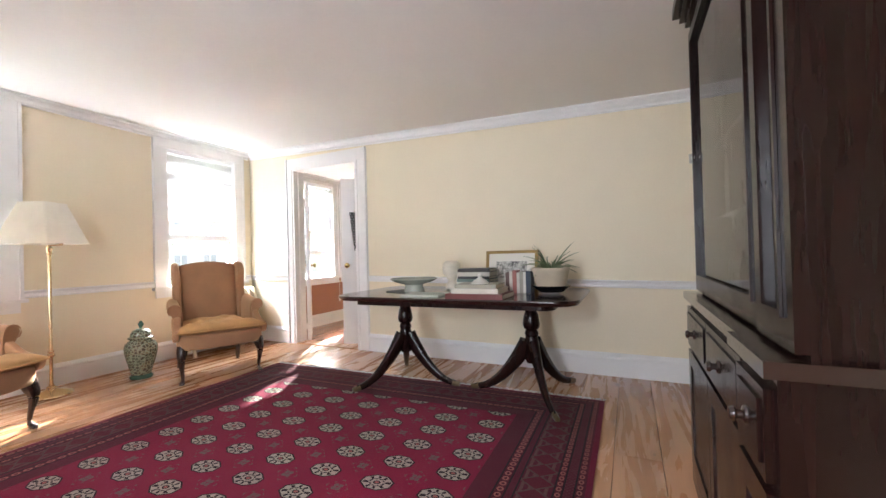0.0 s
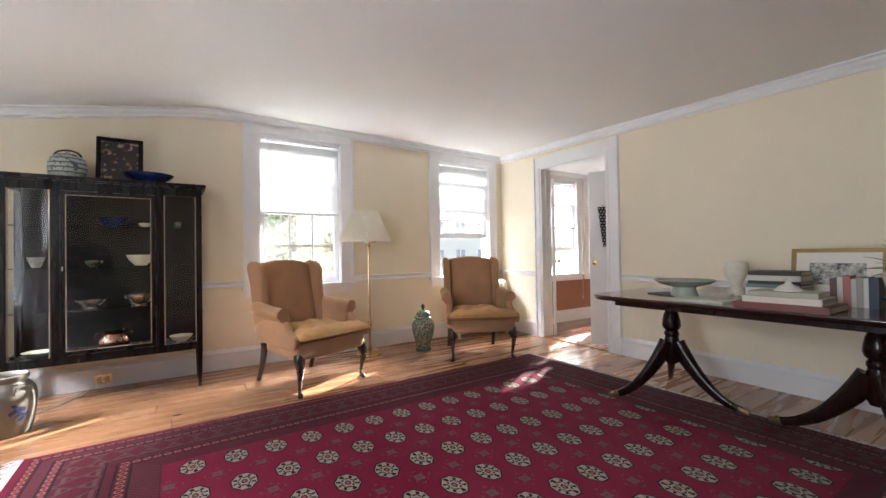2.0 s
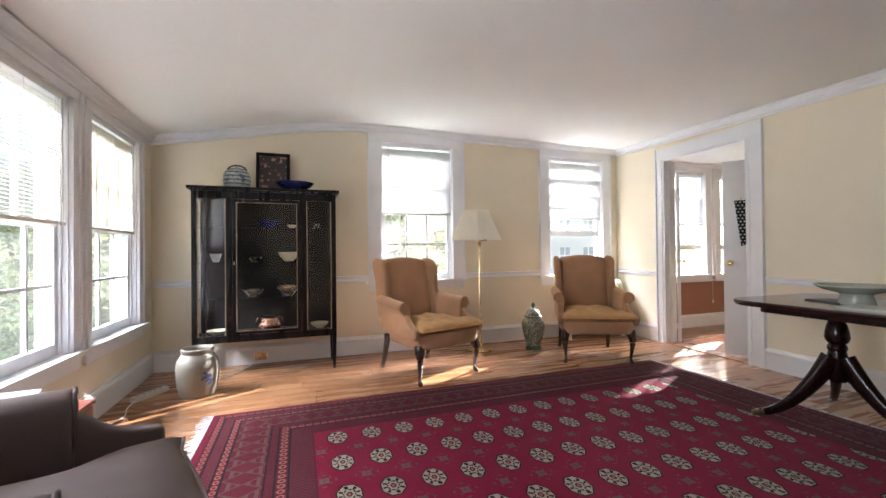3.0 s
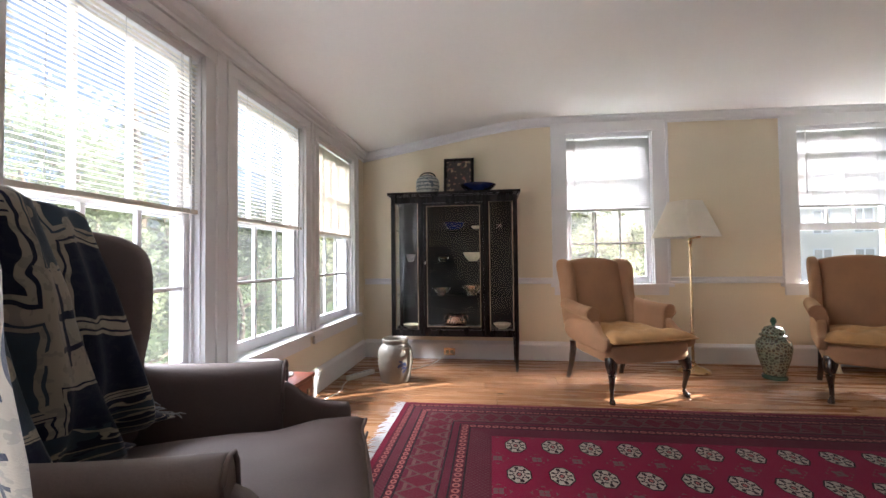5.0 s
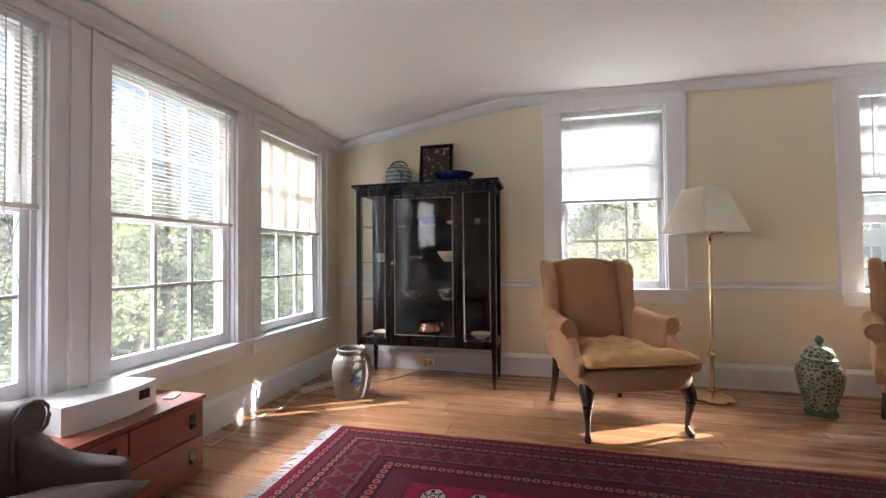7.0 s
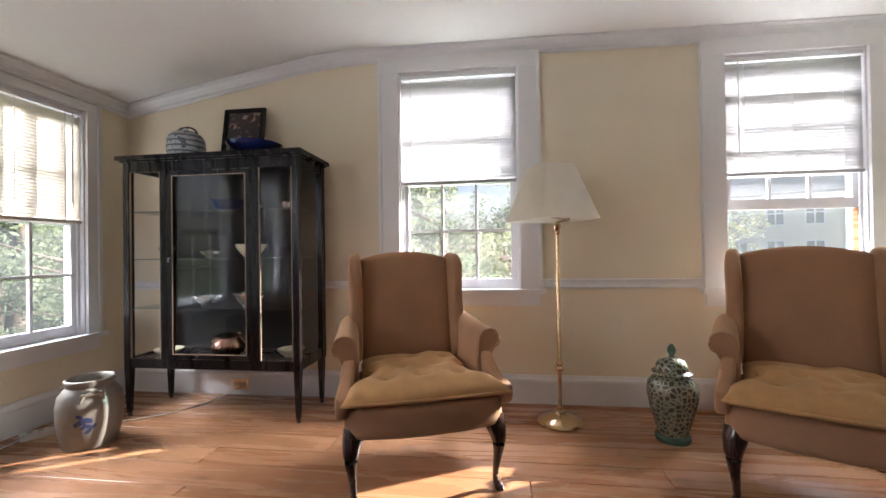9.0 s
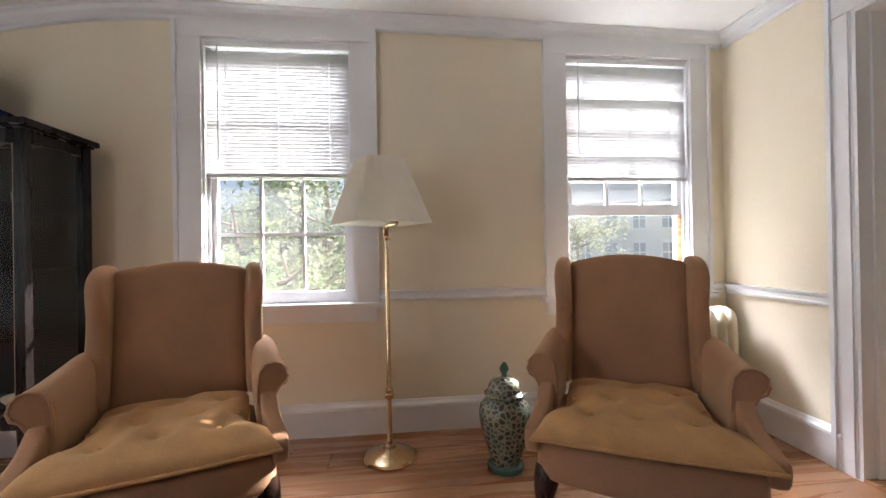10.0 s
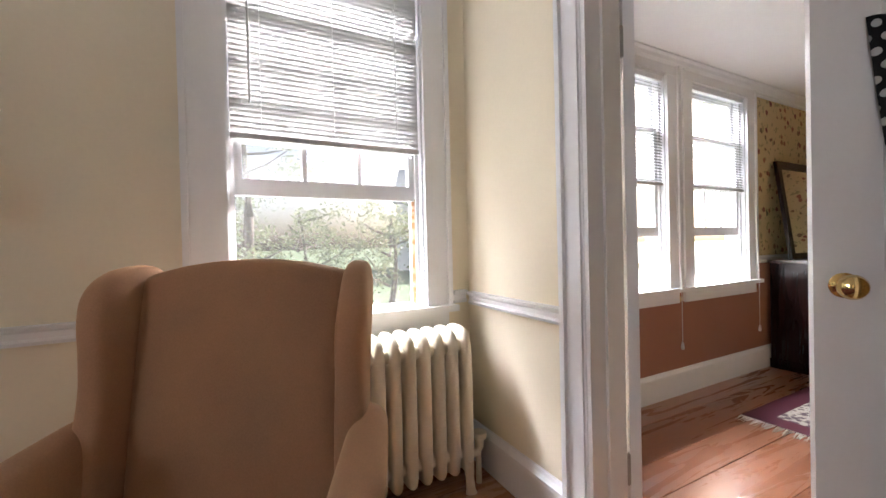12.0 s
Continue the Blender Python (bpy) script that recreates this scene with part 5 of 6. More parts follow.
for x, y0, y1 in ((xa, HM + 0.02, (HM + HB) / 2 - 0.004), (xa, (HM + HB) / 2 + 0.004, HB - 0.02), (xb, HN + 0.02, HM - 0.015)):
    dr = board("drawer", hutch, MAHOGANY, (x - 0.016, x, y0, y1, 0.62, 0.79), (x - 0.021, x - 0.016, y0 + 0.025, y1 - 0.025, 0.645, 0.765), bevel=0.003)
    bm = bmesh.new()
    lathe(bm, [(0, 0), (0.02, 0), (0.018, 0.005), (0.009, 0.008), (0.009, 0.016), (0.016, 0.022), (0.013, 0.03), (0, 0.032)], 16)
    part("knob", bm, LEG, dr, "dark wooden knob", True).matrix_basis = pose(x - 0.021, (y0 + y1) / 2, 0.705, 0, -90)
    dd = framed("base_door", hutch, MAHOGANY, y0, y1, x - 0.016, x, 0.09, 0.60, 0.055, 0.06, 0.06, (1, 0, 2))
    board("panel", dd, MAHOGANY, (x - 0.010, x, y0 + 0.056, y1 - 0.056, 0.151, 0.539), bevel=0.006)

# ---- black display cabinet ----
cab = thing("display_cabinet", pose(-4.515, 0.897, 0), "black wooden display cabinet with glass front and sides", "cabinet")
F, HWY, CB, CT = 0.195, 0.59, 0.315, 1.635
BEAD = plain("pale_glazing_bead", (0.34, 0.25, 0.17), 0.5)
board("top", cab, EBONY, (-0.215, F + 0.03, -HWY - 0.03, HWY + 0.03, CT, CT + 0.026), (-0.2, F + 0.012, -HWY - 0.012, HWY + 0.012, CT - 0.012, CT), bevel=0.005)
board("back_panel", cab, plain("matt_black_lining", (0.008, 0.007, 0.007), 0.75, vary=0.2), (-0.195, -0.18, -HWY, HWY, CB, CT - 0.012), bevel=0)
board("bottom", cab, EBONY, (-0.18, F - 0.02, -HWY + 0.02, HWY - 0.02, CB + 0.03, CB + 0.05), bevel=0)
for y in (-HWY, HWY - 0.04):
    for x in (-0.18, F - 0.04):
        board("post", cab, EBONY, (x, x + 0.04, y, y + 0.04, CB, CT - 0.012))
        bm = bmesh.new()
        cx, cy = x + 0.02, y + 0.02
        loft(bm, [[(cx + h * a, cy + h * b, z) for a, b in ((-1, -1), (1, -1), (1, 1), (-1, 1))] for h, z in ((0.012, 0.03), (0.02, CB))])
        leg = part("leg", bm, EBONY, cab, "tapered square leg")
        bm = bmesh.new()
        lathe(bm, [(0, 0), (0.011, 0.003), (0.014, 0.014), (0.011, 0.026), (0, 0.032)], 14, cx, cy)
        part("caster", bm, LEG, leg, smooth=True)
board("front_rail", cab, EBONY, (F - 0.03, F - 0.004, -HWY + 0.04, HWY - 0.04, CB, CB + 0.06))
board("front_rail", cab, EBONY, (F - 0.03, F - 0.004, -HWY + 0.04, HWY - 0.04, CT - 0.075, CT - 0.012))
for s in (-1, 1):
    y = s * (HWY - 0.016)
    board("side_rail", cab, EBONY, (-0.14, F - 0.04, y - 0.012, y + 0.012, CB, CB + 0.06))
    board("side_rail", cab, EBONY, (-0.14, F - 0.04, y - 0.012, y + 0.012, CT - 0.06, CT - 0.012))
    bm = bmesh.new()
    bm.faces.new([bm.verts.new((x, y, z)) for x, z in ((-0.14, CB + 0.06), (F - 0.04, CB + 0.06), (F - 0.04, CT - 0.06), (-0.14, CT - 0.06))])
    part("side_pane", bm, GLASS, cab)
    board("bead", cab, BEAD, (F - 0.012, F - 0.006, s * 0.545 - 0.004, s * 0.545 + 0.004, CB + 0.06, CT - 0.075), bevel=0)
    board("bead", cab, BEAD, (F - 0.012, F - 0.006, s * 0.335 - 0.004, s * 0.335 + 0.004, CB + 0.06, CT - 0.075), bevel=0)
    board("stile", cab, EBONY, (F - 0.032, F - 0.002, s * 0.305 - 0.026, s * 0.305 + 0.026, CB + 0.06, CT - 0.075))
    bm = bmesh.new()
    bm.faces.new([bm.verts.new((F - 0.015, s * y, z)) for y, z in ((0.331, CB + 0.06), (0.55, CB + 0.06), (0.55, CT - 0.075), (0.331, CT - 0.075))])
    part("front_pane", bm, GLASS, cab)
cd = framed("glass_door", cab, EBONY, -0.278, 0.278, F - 0.022, F, CB + 0.064, CT - 0.079, 0.028, 0.026, 0.026, (1, 0, 2), bevel=0.002)
framed("bead", cd, BEAD, -0.25, 0.25, F - 0.004, F + 0.001, CB + 0.09, CT - 0.105, 0.006, 0.005, 0.005, (1, 0, 2), bevel=0)
bm = bmesh.new()
bm.faces.new([bm.verts.new((F - 0.011, y, z)) for y, z in ((-0.25, CB + 0.09), (0.25, CB + 0.09), (0.25, CT - 0.105), (-0.25, CT - 0.105))])
part("pane", bm, GLASS, cd)
bm = bmesh.new()
tube(bm, [(F, -0.264, 1.01), (F + 0.012, -0.264, 1.01), (F + 0.014, -0.264, 0.985)], 0.005, 8)
part("key", bm, STEEL, cd)
for z in (0.685, 1.0, 1.305):
    board("shelf", cab, glass_mat("shelf_glass", (0.75, 0.85, 0.82)), (-0.178, F - 0.045, -HWY + 0.03, HWY - 0.03, z, z + 0.008), bevel=0.001, label="thin glass shelf")

BLUEBOWL = plain("cobalt_bowl_glaze", (0.012, 0.022, 0.10), 0.15, vary=0.4, scale=25, coat=0.6)
BLUEWHITE = plain("blue_white_glaze", (0.42, 0.44, 0.45), 0.25, vary=0.35, scale=30, grain=60, coat=0.4)
SILVER = plain("tarnished_silver", (0.5, 0.46, 0.42), 0.25, 1.0, 0.2, 14)
COPPER = plain("brown_copper", (0.42, 0.24, 0.18), 0.22, 1.0, 0.25, 12)
YELLOWWARE = plain("yellow_ware", (0.66, 0.61, 0.44), 0.3, vary=0.06, coat=0.4)


def bowl(name, y, z, r, h, material, label, x=0.02, foot=0.45, rim=1.0, kind="bowl"):
    b = thing(name, pose(-4.515 + x, y, z), label, kind, "bowls in the cabinet" if z < 1.6 else "")
    bm = bmesh.new()
    lathe(bm, [(0, 0), (r * foot, 0), (r * foot, h * 0.1), (r * (foot + 0.1), h * 0.18), (r * 0.82, h * 0.55), (r * 0.96, h * 0.85), (r * rim, h), (r * rim * 0.97, h), (r * 0.8, h * 0.6), (r * 0.4, h * 0.22), (0, h * 0.2)], 32)
    part("body", bm, material, b, smooth=True, angle=50)
    return b


S1, S2, S3, S0 = 1.3135, 1.0085, 0.6935, 0.3655
bowl("bowl", 0.90, S1, 0.115, 0.07, BLUEBOWL, "dark blue glazed bowl on a glass shelf", foot=0.6)
bowl("bowl", 1.10, S1, 0.045, 0.035, YELLOWWARE, "small tan bowl on a glass shelf")
bowl("cup", 1.32, S1, 0.03, 0.05, SILVER, "small silver cup on a glass shelf", foot=0.7, kind="cup")
bowl("bowl", 0.78, S2, 0.06, 0.045, SILVER, "small dull metal bowl on a glass shelf")
bowl("bowl", 1.07, S2, 0.095, 0.085, YELLOWWARE, "pale yellow pottery bowl on a glass shelf")
bowl("bowl", 0.46, S2, 0.05, 0.075, BLUEWHITE, "blue-grey glazed cup bowl on a glass shelf", foot=0.5)
bowl("bowl", 0.76, S3, 0.09, 0.06, SILVER, "low grey metal bowl on a glass shelf")
bowl("bowl", 1.06, S3, 0.10, 0.085, SILVER, "footed silver bowl on a glass shelf", foot=0.5)
bowl("dish", 0.47, S0, 0.09, 0.035, YELLOWWARE, "shallow tan dish on the cabinet floor", kind="dish")
bowl("dish", 1.34, S0, 0.085, 0.05, YELLOWWARE, "pale woven-look dish on the cabinet floor", kind="dish")
kettle = thing("copper_pot", pose(-4.50, 0.90, S0), "polished copper pot with two ring handles", "pot")
bm = bmesh.new()
lathe(bm, [(0, 0), (0.07, 0), (0.095, 0.02), (0.107, 0.055), (0.10, 0.085), (0.082, 0.105), (0.078, 0.115), (0.094, 0.132), (0.09, 0.133), (0.07, 0.112), (0, 0.1)], 36)
part("body", bm, COPPER, kettle, smooth=True, angle=50)
for s in (-1, 1):
    bm = bmesh.new()
    tube(bm, [(0.02 * math.cos(a), s * (0.10 + 0.02 * math.sin(a)), 0.1 + 0.022 * math.cos(a * 2)) for a in (math.pi * k / 8 for k in range(9))], 0.005, 8)
    part("handle", bm, COPPER, kettle, smooth=True)

CTOP = CT + 0.0265
bowl("shallow_bowl", 1.13, CTOP, 0.172, 0.075, BLUEBOWL, "wide cobalt blue shallow bowl on the black cabinet", x=0.06, foot=0.4)
pot = thing("lidded_pot", pose(-4.46, 0.64, CTOP) @ Matrix.Scale(1.1, 4), "grey-blue banded pottery pot with lid and handle", "pot")
m_, t_, b_ = blank("banded_blue_glaze")
vv = coords(t_)
sp = t_.nodes.new("ShaderNodeSeparateXYZ")
t_.links.new(vv, sp.inputs[0])
zz = S(t_, sp.outputs[2])
nz = S(t_, noise_tex(t_, vv, 40.0))
t_.links.new(mix(t_, (((zz * 32.0).fract() < 0.3).max(nz > 0.58)), (0.40, 0.42, 0.40), (0.07, 0.10, 0.13)), b_.inputs["Base Color"])
b_.inputs["Roughness"].default_value = 0.3
bm = bmesh.new()
lathe(bm, [(0, 0), (0.085, 0), (0.098, 0.02), (0.104, 0.07), (0.10, 0.12), (0.085, 0.145), (0.06, 0.152), (0, 0.153)], 36)
part("body", bm, m_, pot, smooth=True, angle=50)
bm = bmesh.new()
lathe(bm, [(0.062, 0.15), (0.066, 0.158), (0.045, 0.168), (0.012, 0.172), (0.014, 0.185), (0, 0.19)], 28)
part("lid", bm, m_, pot, smooth=True, angle=40)
bm = bmesh.new()
tube(bm, [(0.0, 0.07 * math.cos(a), 0.15 + 0.045 * math.sin(a)) for a in (math.pi * k / 10 for k in range(11))], 0.006, 8)
part("handle", bm, LEG, pot, "dark wire handle", True)
pf = thing("picture_frame", pose(-4.62, 0.93, CTOP, 0, -9, 0), "black framed dark floral picture leaning on the wall", "picture")
w, h, k = 0.152, 0.395, 0.032
framed("frame", pf, EBONY, -w, w, 0, 0.022, 0, h, k, order=(1, 0, 2), bevel=0.004)
m_, t_, b_ = blank("dark_floral_print")
vv = coords(t_)
t_.links.new(mix(t_, S(t_, noise_tex(t_, vv, 26, 3)) > 0.58, (0.035, 0.025, 0.028), ramp(t_, noise_tex(t_, vv, 14, 4), [(0.4, (0.16, 0.03, 0.035)), (0.55, (0.38, 0.27, 0.18)), (0.7, (0.12, 0.13, 0.06))])), b_.inputs["Base Color"])
b_.inputs["Roughness"].default_value = 0.3
board("print", pf, m_, (0.004, 0.012, -w + k, w - k, k, h - k), bevel=0)

# ---- radiator ----
rad = thing("radiator", pose(-4.63, 0, 0), "old cream enamelled cast-iron column radiator below the window", "radiator")
bm = bmesh.new()
outl = [(-0.10, 0.09), (-0.085, 0.075), (0.085, 0.075), (0.10, 0.09), (0.105, 0.2), (0.105, 0.55), (0.10, 0.65), (0.08, 0.69), (0.04, 0.705), (-0.04, 0.705), (-0.08, 0.69), (-0.10, 0.65), (-0.105, 0.55), (-0.105, 0.2)]
slab(bm, outl, 0.029, 0.02)
first = part("section", bm, IRON, rad, subdiv=2)
first.matrix_basis = Matrix.Translation((0, 4.235, 0))
for k in range(1, 13):
    o = clone(first, Matrix.Translation((0, 4.235 + 0.065 * k, 0)))
    mod = o.modifiers.new("round", "SUBSURF")
    mod.levels = mod.render_levels = 2
for x in (-0.05, 0.05):
    for z in (0.16, 0.62):
        bm = bmesh.new()
        tube(bm, [(x, 4.23, z), (x, 5.02, z)], 0.028, 10)
        part("nipple_pipe", bm, IRON, rad, smooth=True)
for y in (4.235, 5.015):
    for x in (-0.08, 0.08):
        bm = bmesh.new()
        tube(bm, [(x, y, 0.13), (x * 1.1, y, 0.06), (x * 1.2, y, 0.015), (x * 1.25, y, 0.0)], [0.025, 0.018, 0.02, 0.026], 10)
        part("foot", bm, IRON, rad, smooth=True)
bm = bmesh.new()
tube(bm, [(0.05, 5.03, 0.14), (0.05, 5.075, 0.14), (0.05, 5.09, 0.16), (0.05, 5.09, 0.22)], 0.02, 12)
tube(bm, [(0.05, 5.09, 0.20), (0.05, 5.09, 0.225)], 0.034, 12)
tube(bm, [(0.05, 5.085, 0.14), (0.05, 5.085, 0.0)], 0.013, 10)
part("valve", bm, IRON, rad, "cream painted valve", True)
bm = bmesh.new()
tube(bm, [(0.06, 4.20, 0.08), (0.06, 4.15, 0.08), (0.06, 4.13, 0.12), (0.06, 4.12, 0.35), (0.05, 4.10, 0.55), (0.05, 4.10, 0.70)], 0.014, 10)
tube(bm, [(0.05, 4.10, 0.70), (0.05, 4.10, 0.745)], 0.009, 10)
tube(bm, [(0.05, 4.10, 0.745), (0.05, 4.10, 0.757)], 0.036, 14)
part("riser_valve", bm, IRON, rad, "painted riser pipe with hand wheel", True)

# ---- red chest with radio by the bay ----
REDWOOD = wood("red_brown_chest_wood", (0.14, 0.03, 0.016), (0.26, 0.065, 0.032), 0.35, 0.3, 1.2, "X")
chest = thing("low_chest", pose(-2.42, 0.085, 0), "low red-brown wooden chest with black iron pulls", "chest")
board("case", chest, REDWOOD, (-0.37, 0.37, -0.165, 0.15, 0.02, 0.375))
board("top", chest, REDWOOD, (-0.375, 0.375, -0.17, 0.165, 0.375, 0.393))
for xx, z0, z1 in ((-0.36, 0.215, 0.365), (0.005, 0.215, 0.365), (-0.36, 0.04, 0.205), (0.005, 0.04, 0.205)):
    dr = board("drawer", chest, REDWOOD, (xx, xx + 0.355, 0.15, 0.16, z0, z1), bevel=0.002)
    board("pull", dr, BLACK_GLAZE, (xx + 0.045, xx + 0.075, 0.16, 0.164, (z0 + z1) / 2 - 0.035, (z0 + z1) / 2 + 0.035), (xx + 0.05, xx + 0.07, 0.164, 0.176, (z0 + z1) / 2 - 0.025, (z0 + z1) / 2 - 0.012), bevel=0.002, label="black iron plate pull")
RADIO = plain("white_radio_plastic", (0.72, 0.72, 0.71), 0.4, vary=0.02)
radio = thing("table_radio", pose(-2.46, 0.04, 0.3935), "white tabletop radio with dark display on the chest", "radio")
bm = bmesh.new()
arc = [(-0.19 + 0.38 * k / 12, 0.075 + 0.035 * (1 - (k / 6 - 1) ** 2)) for k in range(13)]
ring = [(0.175, -0.10), (-0.175, -0.10)] + arc
loft(bm, [[(x, y, z) for x, y in ring] for z in (0.0, 0.006, 0.10, 0.108)])
part("body", bm, RADIO, radio, smooth=True, angle=40)
board("display", radio, BLACK_GLAZE, (-0.135, -0.085, 0.075, 0.104, 0.045, 0.085), bevel=0.002, label="dark display window")
remote = thing("remote_control", pose(-2.72, 0.13, 0.3935, 0, 0, 20), "slim white remote control lying on the chest", "remote")
board("body", remote, RADIO, (-0.035, 0.035, -0.022, 0.022, 0, 0.008), bevel=0.003)
board("buttons", remote, plain("grey_buttons", (0.35, 0.35, 0.36), 0.5), (-0.02, 0.012, -0.012, 0.012, 0.008, 0.0095), bevel=0)

# ---- outlet, power strip, cords ----
outlet = thing("wall_outlet", pose(-4.778, 0.80, 0.075), "brass wall outlet plate on the white baseboard", "outlet")
board("plate", outlet, BRASS, (0, 0.004, -0.058, 0.058, -0.036, 0.036), bevel=0.002)
board("receptacle", outlet, plain("ivory_plastic", (0.6, 0.55, 0.42), 0.4), (0.004, 0.007, -0.04, -0.008, -0.017, 0.017), (0.004, 0.007, 0.008, 0.04, -0.017, 0.017), bevel=0.001)
CORD = plain("white_cord", (0.62, 0.60, 0.55), 0.5, vary=0.05)
ps = thing("power_strip", pose(-4.08, 0.085, 0, 0, 0, 148), "white power strip lying on the floor by the wall", "power strip")
board("body", ps, CORD, (-0.14, 0.14, -0.025, 0.025, 0, 0.035), bevel=0.006)
for k in range(5):
    board("socket", ps, plain("grey_socket", (0.25, 0.25, 0.25), 0.5), (-0.11 + 0.045 * k, -0.085 + 0.045 * k, -0.012, 0.012, 0.035, 0.0365), bevel=0)


def cord(label, pts):
    c = thing("extension_lead", pose(0, 0, 0), label, "extension lead", "white leads")
    cu = bpy.data.curves.new("cord", "CURVE")
    cu.dimensions, cu.bevel_depth, cu.resolution_u = "3D", 0.0035, 8
    sp_ = cu.splines.new("BEZIER")
    sp_.bezier_points.add(len(pts) - 1)
    for b, p in zip(sp_.bezier_points, pts):
        b.co, b.handle_left_type, b.handle_right_type = p, "AUTO", "AUTO"
    cu.materials.append(CORD)
    o = new("cable", cu)
    o.parent = c


cord("white cord running from the outlet across the floor", [(-4.765, 0.78, 0.07), (-4.70, 0.72, 0.02), (-4.50, 0.62, 0.004), (-4.30, 0.42, 0.004), (-4.20, 0.16, 0.004), (-4.19, 0.13, 0.015)])
cord("white cord trailing along the baseboard", [(-3.96, 0.03, 0.015), (-3.85, 0.02, 0.004), (-3.65, 0.06, 0.004), (-3.45, 0.01, 0.004), (-3.2, 0.03, 0.004), (-2.85, -0.02, 0.004), (-2.81, -0.04, 0.03)])

# ---- far room ----
m_ = FLORAL
t_, b_ = m_.node_tree, m_.node_tree.nodes["Principled BSDF"]
vv = coords(t_)
vo = t_.nodes.new("ShaderNodeTexVoronoi")
vo.inputs["Scale"].default_value, vo.inputs["Randomness"].default_value = 13.0, 0.9
t_.links.new(vv, vo.inputs["Vector"])
dist_ = S(t_, vo.outputs["Distance"])
wobble = S(t_, noise_tex(t_, vv, 30.0, 3.0))
sc = t_.nodes.new("ShaderNodeSeparateColor")
t_.links.new(vo.outputs["Color"], sc.inputs[0])
blot = (dist_ + wobble * 0.5) < 0.55
c_ = mix(t_, S(t_, noise_tex(t_, vv, 18.0, 2.0)) > 0.60, (0.60, 0.46, 0.24), (0.36, 0.30, 0.14))
c_ = mix(t_, blot, c_, ramp(t_, sc.outputs[0], [(0.0, (0.20, 0.05, 0.04)), (0.5, (0.36, 0.14, 0.07)), (1.0, (0.14, 0.12, 0.06))]))
t_.links.new(c_, b_.inputs["Base Color"])
for a, b in ((5.36, 9.99),):
    tagged(board("trim_wainscot", None, STRAW, (-4.85, -4.842, a, b, LOW + 0.17, LOW + 0.665), bevel=0), "brown painted wainscot below the windows", "wainscot", kind="structure")
tagged(board("trim_wainscot", None, STRAW, (-4.85, -4.842, 8.10, 9.99, LOW + 0.666, LOW + 0.90), bevel=0), "brown painted wainscot below the paper", "wainscot", kind="structure")
moulding("baseboard_far", WEST2, BASE, [(5.36, 0), (9.98, 0)], "white baseboard of the far room", "baseboard")
moulding("trim_chair_rail_far", WEST2, RAIL, [(8.1, 0.90), (9.98, 0.90)], "white chair rail of the far room", "chair rail")
moulding("trim_crown_far", WEST2, CROWN, [(5.36, 2.401), (9.98, 2.401)], "white crown moulding of the far room", "crown moulding")
tagged(board("trim_window_mullion", None, TRIM, (-4.85, -4.829, 6.985, 7.065, LOW + 0.765, LOW + 2.35), bevel=0.003), "white mullion board between far windows", "trim", kind="structure")
tagged(board("trim_plain_wall_paint", None, TRIM, (-4.85, -4.845, 5.36, 6.0, LOW + 0.67, LOW + 2.33), bevel=0), "white painted wall strip beside the windows", "trim", kind="structure")
for y in (6.93, 7.99):
    pc = thing("blind_cord", pose(-4.78, y, LOW), "thin white blind cord with tassel hanging below the sill", "cord", "blind cords")
    bm = bmesh.new()
    tube(bm, [(-0.03, 0, 1.5), (0, 0, 0.8), (0, 0, 0.40)], 0.0025, 6)
    part("string", bm, BLIND, pc)
    bm = bmesh.new()
    lathe(bm, [(0, 0.40), (0.006, 0.395), (0.012, 0.36), (0.009, 0.345), (0, 0.345)], 10)
    part("tassel", bm, BLIND, pc)
dres = thing("dresser", pose(-4.55, 8.72, LOW), "dark mahogany dresser against the papered wall", "dresser")
board("case", dres, MAHOGANY, (-0.26, 0.24, -0.48, 0.48, 0.08, 0.90), bevel=0.005)
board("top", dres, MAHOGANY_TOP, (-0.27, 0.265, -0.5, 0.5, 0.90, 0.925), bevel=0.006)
board("plinth", dres, MAHOGANY, (-0.265, 0.255, -0.49, 0.49, 0, 0.08), bevel=0.006)
for k in range(3):
    dr = board("drawer", dres, MAHOGANY, (0.24, 0.255, -0.45, 0.45, 0.11 + 0.26 * k, 0.35 + 0.26 * k), bevel=0.003)
    for y in (-0.25, 0.25):
        board("pull", dr, BRASS, (0.255, 0.27, y - 0.05, y + 0.05, 0.22 + 0.26 * k, 0.24 + 0.26 * k), bevel=0.003)
MIRROR = plain("mirror_silver", (0.9, 0.9, 0.9), 0.02, 1.0, 0.0, relief=0.0)
mir = thing("mirror", pose(-4.70, 8.72, LOW + 0.9255, 0, -7, 0), "tilted mirror in mahogany frame standing on the dresser", "mirror")
framed("frame", mir, MAHOGANY, -0.42, 0.42, 0, 0.03, 0, 0.85, 0.06, 0.05, 0.06, (1, 0, 2), bevel=0.006)
board("glass", mir, MIRROR, (0.004, 0.016, -0.36, 0.36, 0.05, 0.79), bevel=0, label="silvered mirror glass")
tl = thing("table_lamp", pose(-4.42, 8.62, LOW + 0.9255), "small table lamp with white cone shade on the dresser", "lamp")
bm = bmesh.new()
lathe(bm, [(0, 0), (0.05, 0), (0.05, 0.012), (0.015, 0.025), (0.02, 0.08), (0.012, 0.14), (0.008, 0.2), (0, 0.2)], 20)
part("base", bm, BRASS, tl, smooth=True)
bm = bmesh.new()
lathe(bm, [(0.10, 0.18), (0.045, 0.32)], 24)
bmesh.ops.solidify(bm, geom=bm.faces[:], thickness=0.002)
part("shade", bm, SHADE, tl, smooth=True)
